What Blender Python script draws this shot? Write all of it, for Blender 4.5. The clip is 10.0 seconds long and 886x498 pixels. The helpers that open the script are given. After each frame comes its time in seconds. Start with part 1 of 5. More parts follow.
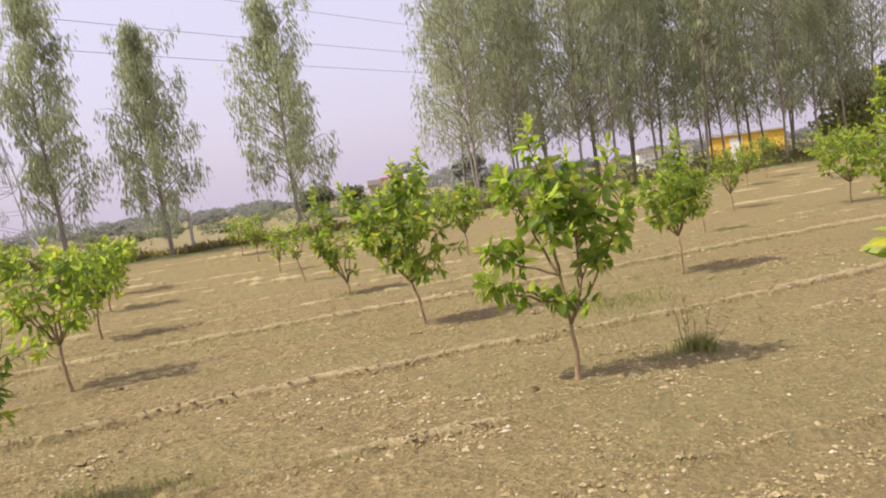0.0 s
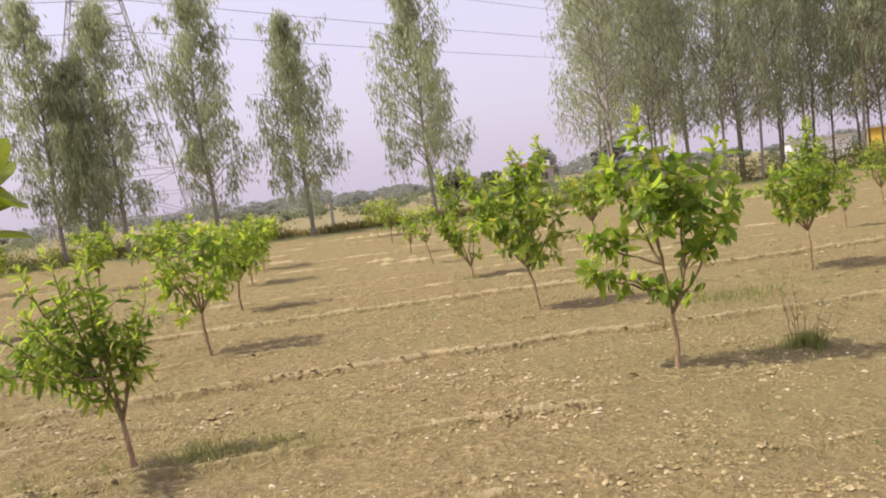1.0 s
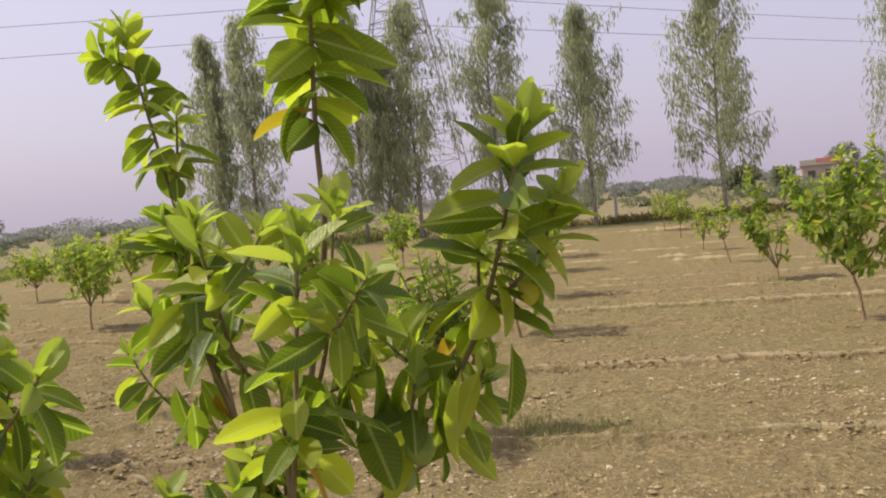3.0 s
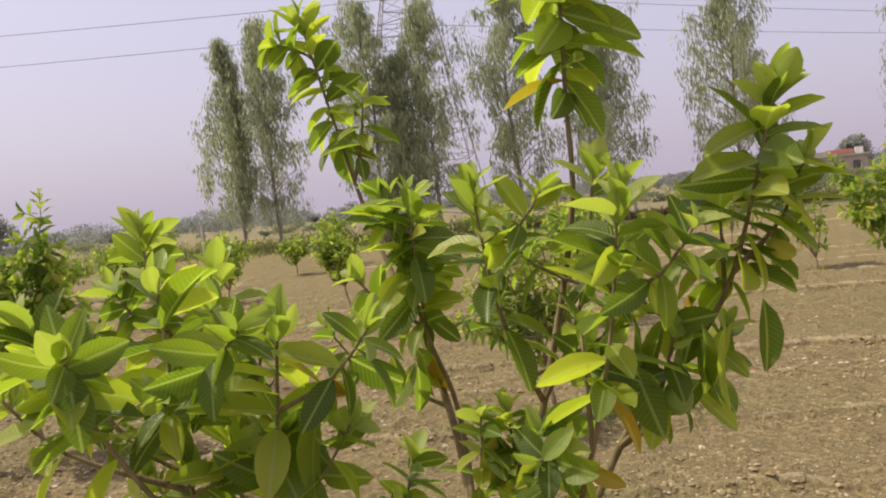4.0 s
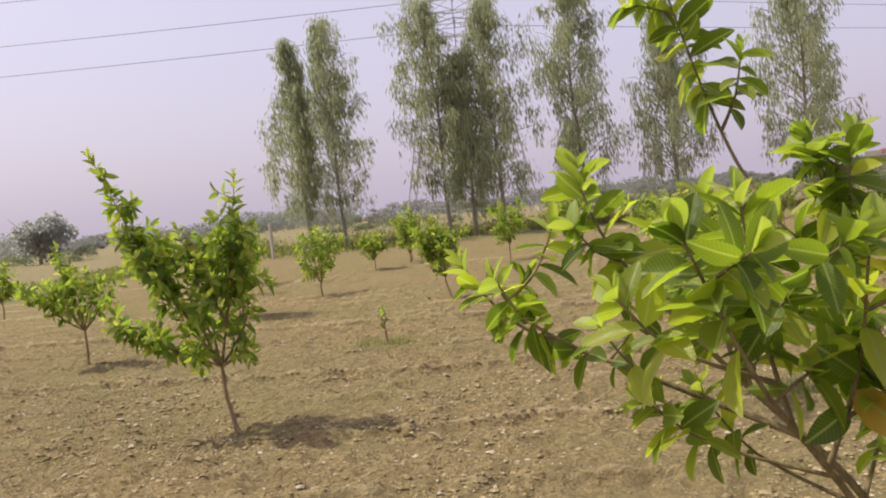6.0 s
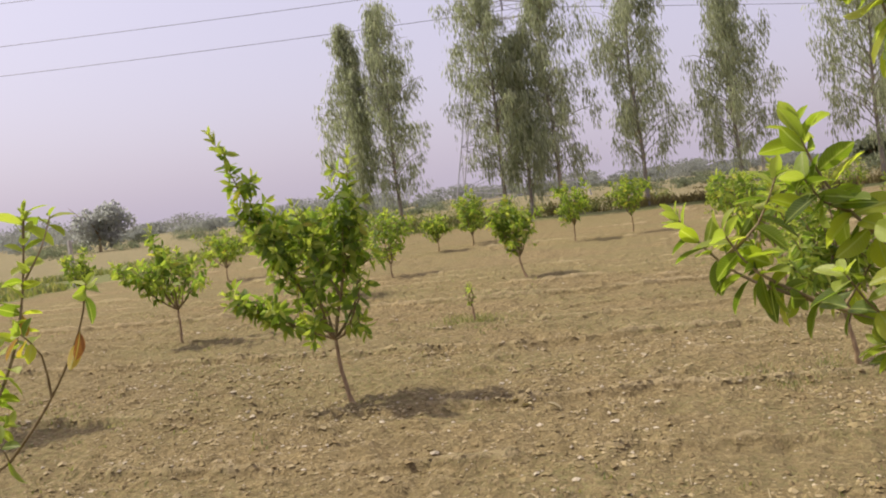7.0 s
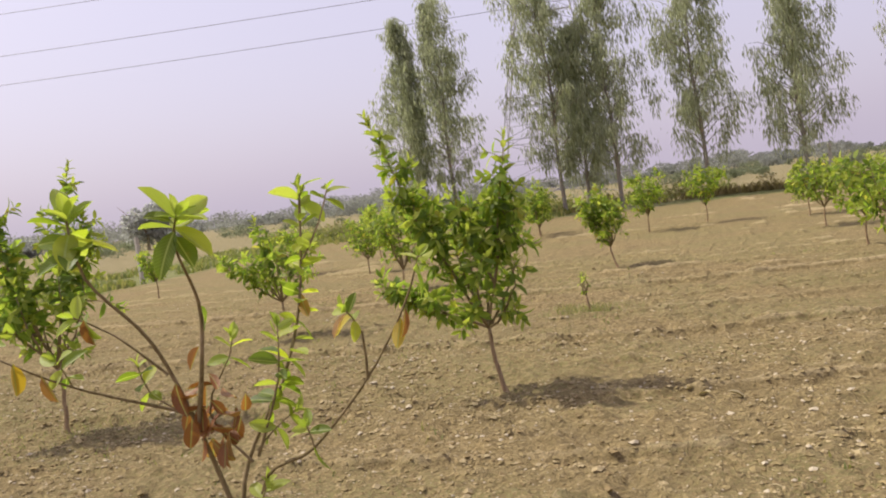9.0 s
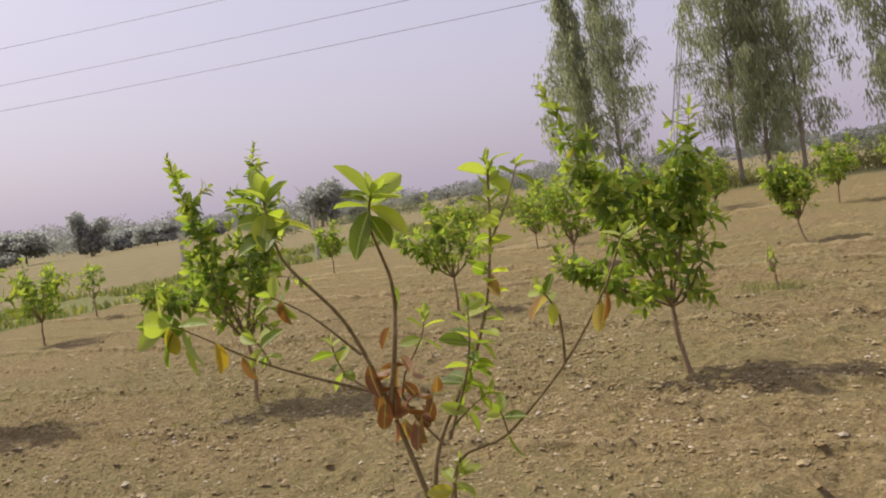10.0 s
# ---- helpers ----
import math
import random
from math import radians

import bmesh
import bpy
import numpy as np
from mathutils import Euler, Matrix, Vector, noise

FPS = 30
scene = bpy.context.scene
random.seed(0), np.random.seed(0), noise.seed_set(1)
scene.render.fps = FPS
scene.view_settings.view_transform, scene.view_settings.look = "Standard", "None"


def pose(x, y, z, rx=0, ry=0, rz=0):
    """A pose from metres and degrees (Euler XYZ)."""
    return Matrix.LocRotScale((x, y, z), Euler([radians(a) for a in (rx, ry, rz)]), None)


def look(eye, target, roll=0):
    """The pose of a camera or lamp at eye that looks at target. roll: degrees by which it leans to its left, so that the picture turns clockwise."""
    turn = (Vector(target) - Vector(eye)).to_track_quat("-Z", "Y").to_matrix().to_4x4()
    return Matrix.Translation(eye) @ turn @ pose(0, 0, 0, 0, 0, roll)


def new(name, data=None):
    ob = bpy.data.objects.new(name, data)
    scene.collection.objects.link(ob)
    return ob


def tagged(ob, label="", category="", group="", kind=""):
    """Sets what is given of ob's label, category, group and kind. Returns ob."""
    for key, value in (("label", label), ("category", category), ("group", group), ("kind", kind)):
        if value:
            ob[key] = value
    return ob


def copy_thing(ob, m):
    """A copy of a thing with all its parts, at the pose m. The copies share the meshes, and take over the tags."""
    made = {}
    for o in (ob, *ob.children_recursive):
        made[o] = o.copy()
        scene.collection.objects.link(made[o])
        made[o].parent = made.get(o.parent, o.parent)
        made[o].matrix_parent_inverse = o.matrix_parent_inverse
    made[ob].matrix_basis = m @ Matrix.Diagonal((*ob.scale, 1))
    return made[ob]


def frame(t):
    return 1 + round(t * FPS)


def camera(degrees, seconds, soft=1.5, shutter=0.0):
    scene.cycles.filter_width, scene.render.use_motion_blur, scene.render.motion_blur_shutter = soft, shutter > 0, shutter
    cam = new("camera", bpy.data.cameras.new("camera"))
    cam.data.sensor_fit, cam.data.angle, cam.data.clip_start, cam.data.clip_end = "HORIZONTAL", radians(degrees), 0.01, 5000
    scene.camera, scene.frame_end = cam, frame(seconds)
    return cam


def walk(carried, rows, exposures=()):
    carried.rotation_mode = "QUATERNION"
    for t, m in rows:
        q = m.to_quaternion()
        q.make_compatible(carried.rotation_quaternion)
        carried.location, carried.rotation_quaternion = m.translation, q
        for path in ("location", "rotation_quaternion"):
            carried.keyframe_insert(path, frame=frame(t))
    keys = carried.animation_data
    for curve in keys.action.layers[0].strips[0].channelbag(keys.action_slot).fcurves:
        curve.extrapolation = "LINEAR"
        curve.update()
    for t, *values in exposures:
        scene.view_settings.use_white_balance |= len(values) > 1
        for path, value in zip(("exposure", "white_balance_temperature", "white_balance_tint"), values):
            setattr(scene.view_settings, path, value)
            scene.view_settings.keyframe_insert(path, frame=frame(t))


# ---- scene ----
# Camera: seconds, eye, yaw to the left of +y, pitch, roll (picture turned clockwise), in degrees.
cam = camera(55.49, 10.0, soft=1.95)
ROWS = [
    (0.0, 0.000, 0.000, 1.505, 0.00, -4.37, -7.88),
    (0.2, 0.085, -0.049, 1.488, -0.71, -4.46, -7.74),
    (0.5, 0.187, -0.124, 1.475, 0.77, -5.10, -6.82),
    (0.8, 0.235, -0.199, 1.478, 5.63, -4.94, -6.41),
    (1.0, 0.242, -0.245, 1.483, 9.42, -4.12, -6.71),
    (1.2, 0.236, -0.287, 1.488, 12.92, -3.46, -6.85),
    (1.5, 0.215, -0.356, 1.502, 17.63, -3.40, -6.78),
    (2.0, 0.172, -0.499, 1.542, 24.41, -4.17, -5.41),
    (3.5, -0.285, -0.740, 1.573, 27.86, -2.72, -4.65),
    (4.0, -0.485, -0.942, 1.546, 28.15, -3.01, -5.66),
    (4.5, -0.666, -1.103, 1.517, 31.60, -3.52, -5.26),
    (5.0, -0.905, -1.201, 1.485, 32.46, -3.61, -5.00),
    (6.5, -1.484, -1.768, 1.487, 30.14, -2.36, -6.09),
    (7.0, -1.690, -1.896, 1.459, 33.90, -3.34, -6.46),
    (7.2, -1.811, -1.928, 1.459, 34.88, -4.15, -7.20),
    (7.5, -1.993, -1.972, 1.459, 34.90, -4.30, -7.14),
    (7.8, -2.119, -2.032, 1.458, 32.54, -4.20, -6.95),
    (8.0, -2.191, -2.081, 1.458, 31.66, -3.94, -6.48),
    (8.2, -2.273, -2.134, 1.463, 31.15, -3.88, -6.70),
    (8.5, -2.393, -2.206, 1.474, 30.77, -3.94, -6.62),
    (9.0, -2.532, -2.261, 1.476, 36.28, -3.34, -7.17),
    (9.2, -2.588, -2.256, 1.487, 38.84, -3.20, -7.45),
    (9.5, -2.658, -2.239, 1.504, 41.70, -2.97, -8.06),
    (10.0, -2.690, -2.217, 1.490, 47.53, -3.56, -8.19),
]


def handheld(x, y, z, yaw, pitch, roll):
    return pose(x, y, z, 90 + pitch, 0, yaw) @ pose(0, 0, 0, 0, 0, roll)


walk(cam, [(t, handheld(*row)) for t, *row in ROWS], [(0.0, 0.27), (0.5, 0.29), (1.0, 0.29), (1.5, 0.17), (2.0, 0.11), (3.5, -0.09), (4.0, -0.06), (4.5, 0.05), (5.0, 0.08), (6.5, -0.02), (8.0, 0.03), (9.0, 0.05), (9.2, -0.02), (9.5, -0.13), (10.0, -0.22)])

# ---- light ----
SUN_AZ, SUN_EL = radians(196.0), radians(53.5)     # where the sun stands: angle from +x, height
sun_dir = Vector((math.cos(SUN_AZ) * math.cos(SUN_EL), math.sin(SUN_AZ) * math.cos(SUN_EL), math.sin(SUN_EL)))
sun = new("sun", bpy.data.lights.new("sun", "SUN"))
sun.data.energy, sun.data.angle, sun.data.color = 4.2, radians(0.8), (1.0, 0.93, 0.79)
sun.matrix_world = look(sun_dir * 50, (0, 0, 0))

world = bpy.data.worlds.new("sky")
scene.world = world
world.use_nodes = True
wt = world.node_tree
wt.nodes.clear()
w_out = wt.nodes.new("ShaderNodeOutputWorld")
w_bg = wt.nodes.new("ShaderNodeBackground")
w_sky = wt.nodes.new("ShaderNodeTexSky")
w_sky.sky_type, w_sky.sun_disc = "NISHITA", False
w_sky.sun_elevation, w_sky.sun_rotation = SUN_EL, radians(90) - SUN_AZ
w_sky.air_density, w_sky.dust_density, w_sky.ozone_density = 1.0, 6.0, 2.0
# Thick dry-season haze: a pale lavender veil over the clear sky.
w_mix = wt.nodes.new("ShaderNodeMix")
w_mix.data_type = "RGBA"
w_mix.inputs["Factor"].default_value = 0.5
w_mix.inputs["B"].default_value = (7.9, 6.92, 8.65, 1)
wt.links.new(w_sky.outputs[0], w_mix.inputs["A"])
wt.links.new(w_mix.outputs["Result"], w_bg.inputs["Color"])
w_bg.inputs["Strength"].default_value = 0.132
wt.links.new(w_bg.outputs[0], w_out.inputs[0])

# ---- materials ----


class Nodes:
    """A material's node tree with short calls."""

    def __init__(self, name, rough=0.8, spec=0.3):
        self.m = bpy.data.materials.new(name)
        self.m.use_nodes = True
        self.t = self.m.node_tree
        self.b = self.t.nodes["Principled BSDF"]
        self.out = self.t.nodes["Material Output"]
        self.b.inputs["Roughness"].default_value = rough
        self.b.inputs["Specular IOR Level"].default_value = spec

    def n(self, kind, **values):
        node = self.t.nodes.new("ShaderNode" + kind)
        for k, v in values.items():
            node.inputs[k.replace("_", " ")].default_value = v
        return node

    def link(self, a, b):
        self.t.links.new(a, b)

    def noise(self, scale, detail=4.0, vec=None, rough=0.6):
        node = self.n("TexNoise", Scale=scale, Detail=detail, Roughness=rough)
        if vec is not None:
            self.link(vec, node.inputs["Vector"])
        return node.outputs["Fac"]

    def coord(self, which="Object", rot=0.0, scale=(1, 1, 1)):
        c = self.n("TexCoord")
        mp = self.n("Mapping")
        mp.inputs["Rotation"].default_value[2] = rot
        mp.inputs["Scale"].default_value = scale
        self.link(c.outputs[which], mp.inputs["Vector"])
        return mp.outputs[0]

    def ramp(self, fac, stops):
        r = self.t.nodes.new("ShaderNodeValToRGB")
        el = r.color_ramp.elements
        while len(el) < len(stops):
            el.new(0.5)
        for e, (p, c) in zip(el, stops):
            e.position, e.color = p, (*c, 1) if len(c) == 3 else c
        self.link(fac, r.inputs["Fac"])
        return r.outputs["Color"]

    def mix(self, fac, a, b, blend="MIX"):
        x = self.t.nodes.new("ShaderNodeMix")
        x.data_type, x.blend_type = "RGBA", blend
        for value, key in ((fac, "Factor"), (a, "A"), (b, "B")):
            if hasattr(value, "default_value"):
                self.link(value, x.inputs[key])
            elif key == "Factor":
                x.inputs[key].default_value = value
            else:
                x.inputs[key].default_value = (*value, 1)
        return x.outputs["Result"]

    def math(self, op, a, b=0.0):
        x = self.t.nodes.new("ShaderNodeMath")
        x.operation = op
        for i, value in enumerate((a, b)):
            if hasattr(value, "default_value"):
                self.link(value, x.inputs[i])
            else:
                x.inputs[i].default_value = value
        return x.outputs[0]

    def step(self, value, lo, hi):
        r = self.t.nodes.new("ShaderNodeMapRange")
        r.interpolation_type = "SMOOTHSTEP"
        r.inputs["From Min"].default_value, r.inputs["From Max"].default_value = lo, hi
        self.link(value, r.inputs["Value"])
        return r.outputs[0]

    def bump(self, height, strength=0.4, distance=0.02):
        bp = self.n("Bump", Strength=strength, Distance=distance)
        self.link(height, bp.inputs["Height"])
        self.link(bp.outputs[0], self.b.inputs["Normal"])

    def color(self, c):
        if hasattr(c, "default_value"):
            self.link(c, self.b.inputs["Base Color"])
        else:
            self.b.inputs["Base Color"].default_value = (*c, 1)
        return self

    def glow_through(self, c, amount):
        """Light that comes through thin leaves."""
        tr = self.n("BsdfTranslucent")
        if hasattr(c, "default_value"):
            self.link(c, tr.inputs["Color"])
        else:
            tr.inputs["Color"].default_value = (*c, 1)
        mx = self.n("MixShader", Fac=amount)
        self.link(self.b.outputs[0], mx.inputs[1])
        self.link(tr.outputs[0], mx.inputs[2])
        self.link(mx.outputs[0], self.out.inputs["Surface"])
        return self


ROW_ANGLE = radians(17.5)          # the rows of the orchard against +x


def leaf_material(name, stops, through_gain=1.5, rough=0.42, amount=0.35, spec=0.45, blue=0.55):
    k = Nodes(name, rough, spec)
    rnd = k.n("NewGeometry").outputs["Random Per Island"]
    base = k.ramp(rnd, stops)
    spots = k.noise(60.0, 3.0, k.coord())
    base = k.mix(k.step(spots, 0.45, 0.75), base, k.mix(0.5, base, (0.16, 0.2, 0.05)))
    k.color(base)
    k.bump(k.noise(180.0, 2.0, k.coord()), 0.25, 0.004)
    bright = k.mix(1.0, base, (through_gain, through_gain * 1.05, through_gain * blue), "MULTIPLY")
    k.glow_through(bright, amount)
    return k.m


GREENS = [(0.0, (0.085, 0.13, 0.028)), (0.35, (0.14, 0.205, 0.038)), (0.7, (0.22, 0.285, 0.052)), (0.97, (0.3, 0.335, 0.065)), (1.0, (0.38, 0.31, 0.065))]
YOUNG = [(0.0, (0.27, 0.33, 0.06)), (0.6, (0.34, 0.39, 0.075)), (1.0, (0.43, 0.46, 0.12))]
guava_leaf = leaf_material("guava_leaf", GREENS, 1.95, 0.5, 0.6, spec=0.3)
guava_young = leaf_material("guava_young_leaf", YOUNG, 1.6, 0.5, 0.48, spec=0.3)
# Grey-green by nature, with the base colour paled further to stand for haze.
euc_leaf = leaf_material("eucalyptus_leaf", [(0.0, (0.235, 0.245, 0.18)), (0.5, (0.335, 0.35, 0.255)), (0.9, (0.415, 0.425, 0.315)), (1.0, (0.47, 0.46, 0.35))], 1.5, 0.42, 0.58, blue=0.82)
dusk_leaf = leaf_material("dusky_foliage", [(0.0, (0.15, 0.165, 0.12)), (0.6, (0.19, 0.205, 0.15)), (1.0, (0.24, 0.25, 0.18))], 1.25, 0.9, 0.5, spec=0.05, blue=0.8)
# Distant foliage: the haze is painted in, as pale grey base colours.
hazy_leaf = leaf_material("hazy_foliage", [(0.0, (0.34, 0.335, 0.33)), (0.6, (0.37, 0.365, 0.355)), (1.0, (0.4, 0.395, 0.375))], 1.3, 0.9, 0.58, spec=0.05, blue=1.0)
hazy_woods_leaf = leaf_material("hazy_woods_foliage", [(0.0, (0.24, 0.24, 0.23)), (0.6, (0.26, 0.26, 0.245)), (1.0, (0.28, 0.28, 0.26))], 1.25, 0.9, 0.55, spec=0.05, blue=1.0)
weed_leaf = leaf_material("weed_leaf", [(0.0, (0.15, 0.18, 0.06)), (0.6, (0.24, 0.25, 0.09)), (1.0, (0.38, 0.33, 0.16))], 1.4, 0.6, 0.4)
dry_blade = leaf_material("dry_grass", [(0.0, (0.19, 0.15, 0.08)), (0.6, (0.25, 0.195, 0.105)), (1.0, (0.31, 0.25, 0.135))], 1.15, 0.9, 0.5, spec=0.1)
straw_m = leaf_material("straw", [(0.0, (0.34, 0.26, 0.15)), (1.0, (0.52, 0.44, 0.28))], 1.0, 0.8, 0.1, spec=0.1)


def veined_leaf(name, stops, gain, amount):
    """A leaf seen close by: pale midrib and slanting side veins along the blade."""
    k = Nodes(name, 0.42, 0.4)
    rnd = k.math("FRACT", k.math("ADD", k.n("ObjectInfo").outputs["Random"], k.n("NewGeometry").outputs["Random Per Island"]))
    base = k.ramp(rnd, stops)
    blade = k.n("UVMap")
    blade.uv_map = "blade"
    sep = k.n("SeparateXYZ")
    k.link(blade.outputs[0], sep.inputs[0])
    across = k.math("ABSOLUTE", k.math("SUBTRACT", sep.outputs["Y"], 0.5))
    rib = k.step(across, 0.03, 0.01)
    slant = k.math("SUBTRACT", k.math("MULTIPLY", sep.outputs["X"], 13.0), k.math("MULTIPLY", across, 11.0))
    vein = k.step(k.math("ABSOLUTE", k.math("SUBTRACT", k.math("FRACT", slant), 0.5)), 0.34, 0.47)
    col = k.mix(k.math("MULTIPLY", vein, 0.22), base, (0.3, 0.36, 0.12))
    col = k.mix(k.math("MULTIPLY", rib, 0.6), col, (0.38, 0.42, 0.16))
    shift = k.n("VectorMath")
    shift.operation = "ADD"
    k.link(blade.outputs[0], shift.inputs[0])
    k.link(k.math("MULTIPLY", rnd, 97.0), shift.inputs[1])
    blot = k.noise(5.0, 4.0, shift.outputs[0])
    col = k.mix(k.step(blot, 0.62, 0.75), col, k.mix(0.5, col, (0.26, 0.2, 0.06)))
    k.color(col)
    k.bump(k.math("SUBTRACT", k.math("MULTIPLY", k.noise(9.0, 2.0, shift.outputs[0]), 0.5), vein), 0.35, 0.012)
    k.glow_through(k.mix(1.0, col, (gain, gain * 1.08, gain * 0.45), "MULTIPLY"), amount)
    return k.m


near_leaf = veined_leaf("near_guava_leaf", [(0.0, (0.07, 0.105, 0.014)), (0.35, (0.13, 0.178, 0.022)), (0.7, (0.22, 0.268, 0.03)), (1.0, (0.37, 0.39, 0.05))], 2.05, 0.52)
near_young = veined_leaf("near_young_leaf", [(0.0, (0.27, 0.345, 0.06)), (1.0, (0.41, 0.45, 0.11))], 1.5, 0.48)
yellow_leaf = veined_leaf("yellowed_leaf", [(0.0, (0.38, 0.2, 0.03)), (0.6, (0.5, 0.34, 0.04)), (1.0, (0.45, 0.4, 0.06))], 1.4, 0.4)
brown_leaf = veined_leaf("withered_leaf", [(0.0, (0.2, 0.07, 0.03)), (0.6, (0.3, 0.12, 0.045)), (1.0, (0.36, 0.2, 0.08))], 1.4, 0.35)


def bark(name, dark, light, scale=40.0):
    k = Nodes(name, 0.85, 0.2)
    co = k.coord(scale=(1, 1, 0.25))
    f = k.noise(scale, 5.0, co)
    k.color(k.mix(k.step(k.noise(6.0, 3.0, k.coord()), 0.5, 0.7), k.ramp(f, [(0.3, dark), (0.7, light)]), (0.35, 0.265, 0.17)))
    k.bump(f, 0.5, 0.01)
    return k.m


guava_bark = bark("guava_bark", (0.2, 0.13, 0.072), (0.4, 0.29, 0.17))
twig_bark = bark("twig_bark", (0.14, 0.1, 0.05), (0.28, 0.22, 0.11), 80.0)
euc_bark = bark("eucalyptus_bark", (0.18, 0.16, 0.135), (0.34, 0.31, 0.265), 12.0)


def soil_material():
    k = Nodes("field_soil", 0.95, 0.12)
    co = k.coord(rot=-ROW_ANGLE)
    sep = k.n("SeparateXYZ")
    k.link(co, sep.inputs[0])
    u, s, z = sep.outputs
    raw = k.coord()
    wobble = k.math("MULTIPLY", k.math("SUBTRACT", k.noise(0.5, 3.0, raw), 0.5), 1.6)
    u2, s2 = k.math("ADD", u, wobble), k.math("ADD", s, wobble)
    fine = k.noise(22.0, 6.0, raw, 0.7)
    soil = k.ramp(fine, [(0.36, (0.15, 0.11, 0.053)), (0.5, (0.276, 0.207, 0.1)), (0.66, (0.41, 0.32, 0.168))])
    soil = k.mix(1.0, soil, k.ramp(k.noise(75.0, 4.0, raw, 0.7), [(0.35, (0.82, 0.82, 0.82)), (0.5, (1, 1, 1)), (0.68, (1.24, 1.23, 1.2))]), "MULTIPLY")
    lumps = k.noise(4.5, 5.0, raw, 0.7)
    soil = k.mix(k.step(lumps, 0.42, 0.6), k.mix(0.45, soil, (0.19, 0.146, 0.074)), soil)
    broad = k.noise(0.7, 4.0, k.coord(rot=-ROW_ANGLE, scale=(0.35, 1, 1)))
    soil = k.mix(k.step(broad, 0.35, 0.7), soil, k.mix(0.5, soil, (0.23, 0.18, 0.09)))
    # pale dried crust on the crests of the ridges and in scattered patches
    rise = k.math("MULTIPLY", k.step(s, 14.0, 32.0), 0.2)
    level = k.math("SUBTRACT", z, rise)
    crest = k.step(k.math("ADD", level, k.math("MULTIPLY", k.math("SUBTRACT", k.noise(6.0, 5.0, raw, 0.7), 0.5), 0.08)), 0.025, 0.06)
    infield = k.math("MULTIPLY", k.step(s2, 31.2, 30.6), k.step(u2, -20.3, -19.6))
    soil = k.mix(k.math("MULTIPLY", crest, k.math("ADD", 0.36, k.math("MULTIPLY", k.step(u, -4.0, 0.5), 0.3))), soil, (0.52, 0.42, 0.245))
    patch = k.step(k.noise(1.7, 6.0, raw, 0.75), 0.6, 0.72)
    soil = k.mix(k.math("MULTIPLY", patch, 0.4), soil, (0.42, 0.335, 0.175))
    # a thin film of sprouting weeds in places
    green = k.math("MULTIPLY", k.step(k.noise(0.55, 4.0, k.coord(rot=-ROW_ANGLE, scale=(0.5, 1, 1))), 0.4, 0.58), k.step(k.noise(30.0, 3.0, raw), 0.42, 0.6))
    soil = k.mix(k.math("MULTIPLY", green, 0.45), soil, (0.21, 0.21, 0.08))
    # beyond the orchard: dry stubble, then green crops in long plots
    plots = k.noise(0.035, 2.0, k.coord(rot=-ROW_ANGLE, scale=(0.25, 1, 1)))
    stubble = k.ramp(k.noise(3.0, 5.0, raw), [(0.3, (0.195, 0.165, 0.083)), (0.7, (0.285, 0.24, 0.128))])
    crops = k.ramp(k.noise(2.0, 5.0, raw), [(0.3, (0.12, 0.135, 0.055)), (0.7, (0.2, 0.21, 0.09))])
    out = k.mix(k.step(plots, 0.6, 0.66), stubble, crops)
    verge = k.math("MULTIPLY", k.step(u2, -27.0, -24.5), k.step(s2, 33.5, 31.5))
    out = k.mix(verge, out, k.ramp(k.noise(6.0, 5.0, raw), [(0.3, (0.12, 0.15, 0.05)), (0.7, (0.27, 0.25, 0.11))]))
    k.color(k.mix(infield, out, soil))
    k.bump(k.math("ADD", fine, k.math("MULTIPLY", lumps, 2.0)), 0.9, 0.05)
    return k.m


soil = soil_material()


def plain(name, c, rough=0.7, scale=8.0, vary=0.25, spec=0.3, metal=0.0):
    k = Nodes(name, rough, spec)
    lo = tuple(v * (1 - vary) for v in c)
    f = k.noise(scale, 5.0, k.coord())
    k.color(k.ramp(f, [(0.3, lo), (0.7, c)]))
    k.bump(f, 0.25, 0.01)
    k.b.inputs["Metallic"].default_value = metal
    return k.m


clod_m = plain("dry_clod", (0.43, 0.345, 0.195), 0.95, 30.0, 0.35, 0.1)
pale_stone = plain("pale_stone", (0.55, 0.47, 0.34), 0.9, 25.0, 0.3, 0.15)
soil_clod = plain("soil_clod", (0.33, 0.258, 0.128), 0.95, 30.0, 0.35, 0.1)
dark_clod = plain("dark_clod", (0.285, 0.212, 0.108), 0.95, 30.0, 0.35, 0.1)
# Steel of the far pylon, its grey lightened to include the haze.
steel = plain("galvanised_steel", (0.42, 0.41, 0.43), 0.6, 5.0, 0.2, 0.4, 0.4)
wire_m = plain("conductor", (0.2, 0.19, 0.22), 0.5, 5.0, 0.1, 0.4, 0.5)
concrete = plain("concrete", (0.5, 0.46, 0.4), 0.9, 10.0, 0.25, 0.2)
# Brick of the far house, base colour paled towards the haze.
brick_m = plain("brickwork", (0.47, 0.4, 0.35), 0.9, 6.0, 0.3, 0.2)
red_paint = plain("red_paint", (0.6, 0.24, 0.19), 0.6, 3.0, 0.2)
white_paint = plain("white_paint", (0.8, 0.78, 0.75), 0.6, 3.0, 0.1)
yellow_paint = plain("yellow_paint", (0.8, 0.52, 0.09), 0.6, 2.0, 0.15)
# Openings of distant buildings: dark colour raised as haze would lift it.
dark_m = plain("dark_opening", (0.12, 0.11, 0.1), 0.8, 3.0, 0.2)
fruit_m = plain("green_guava", (0.3, 0.42, 0.1), 0.45, 30.0, 0.25, 0.45)

# ---- building helpers ----


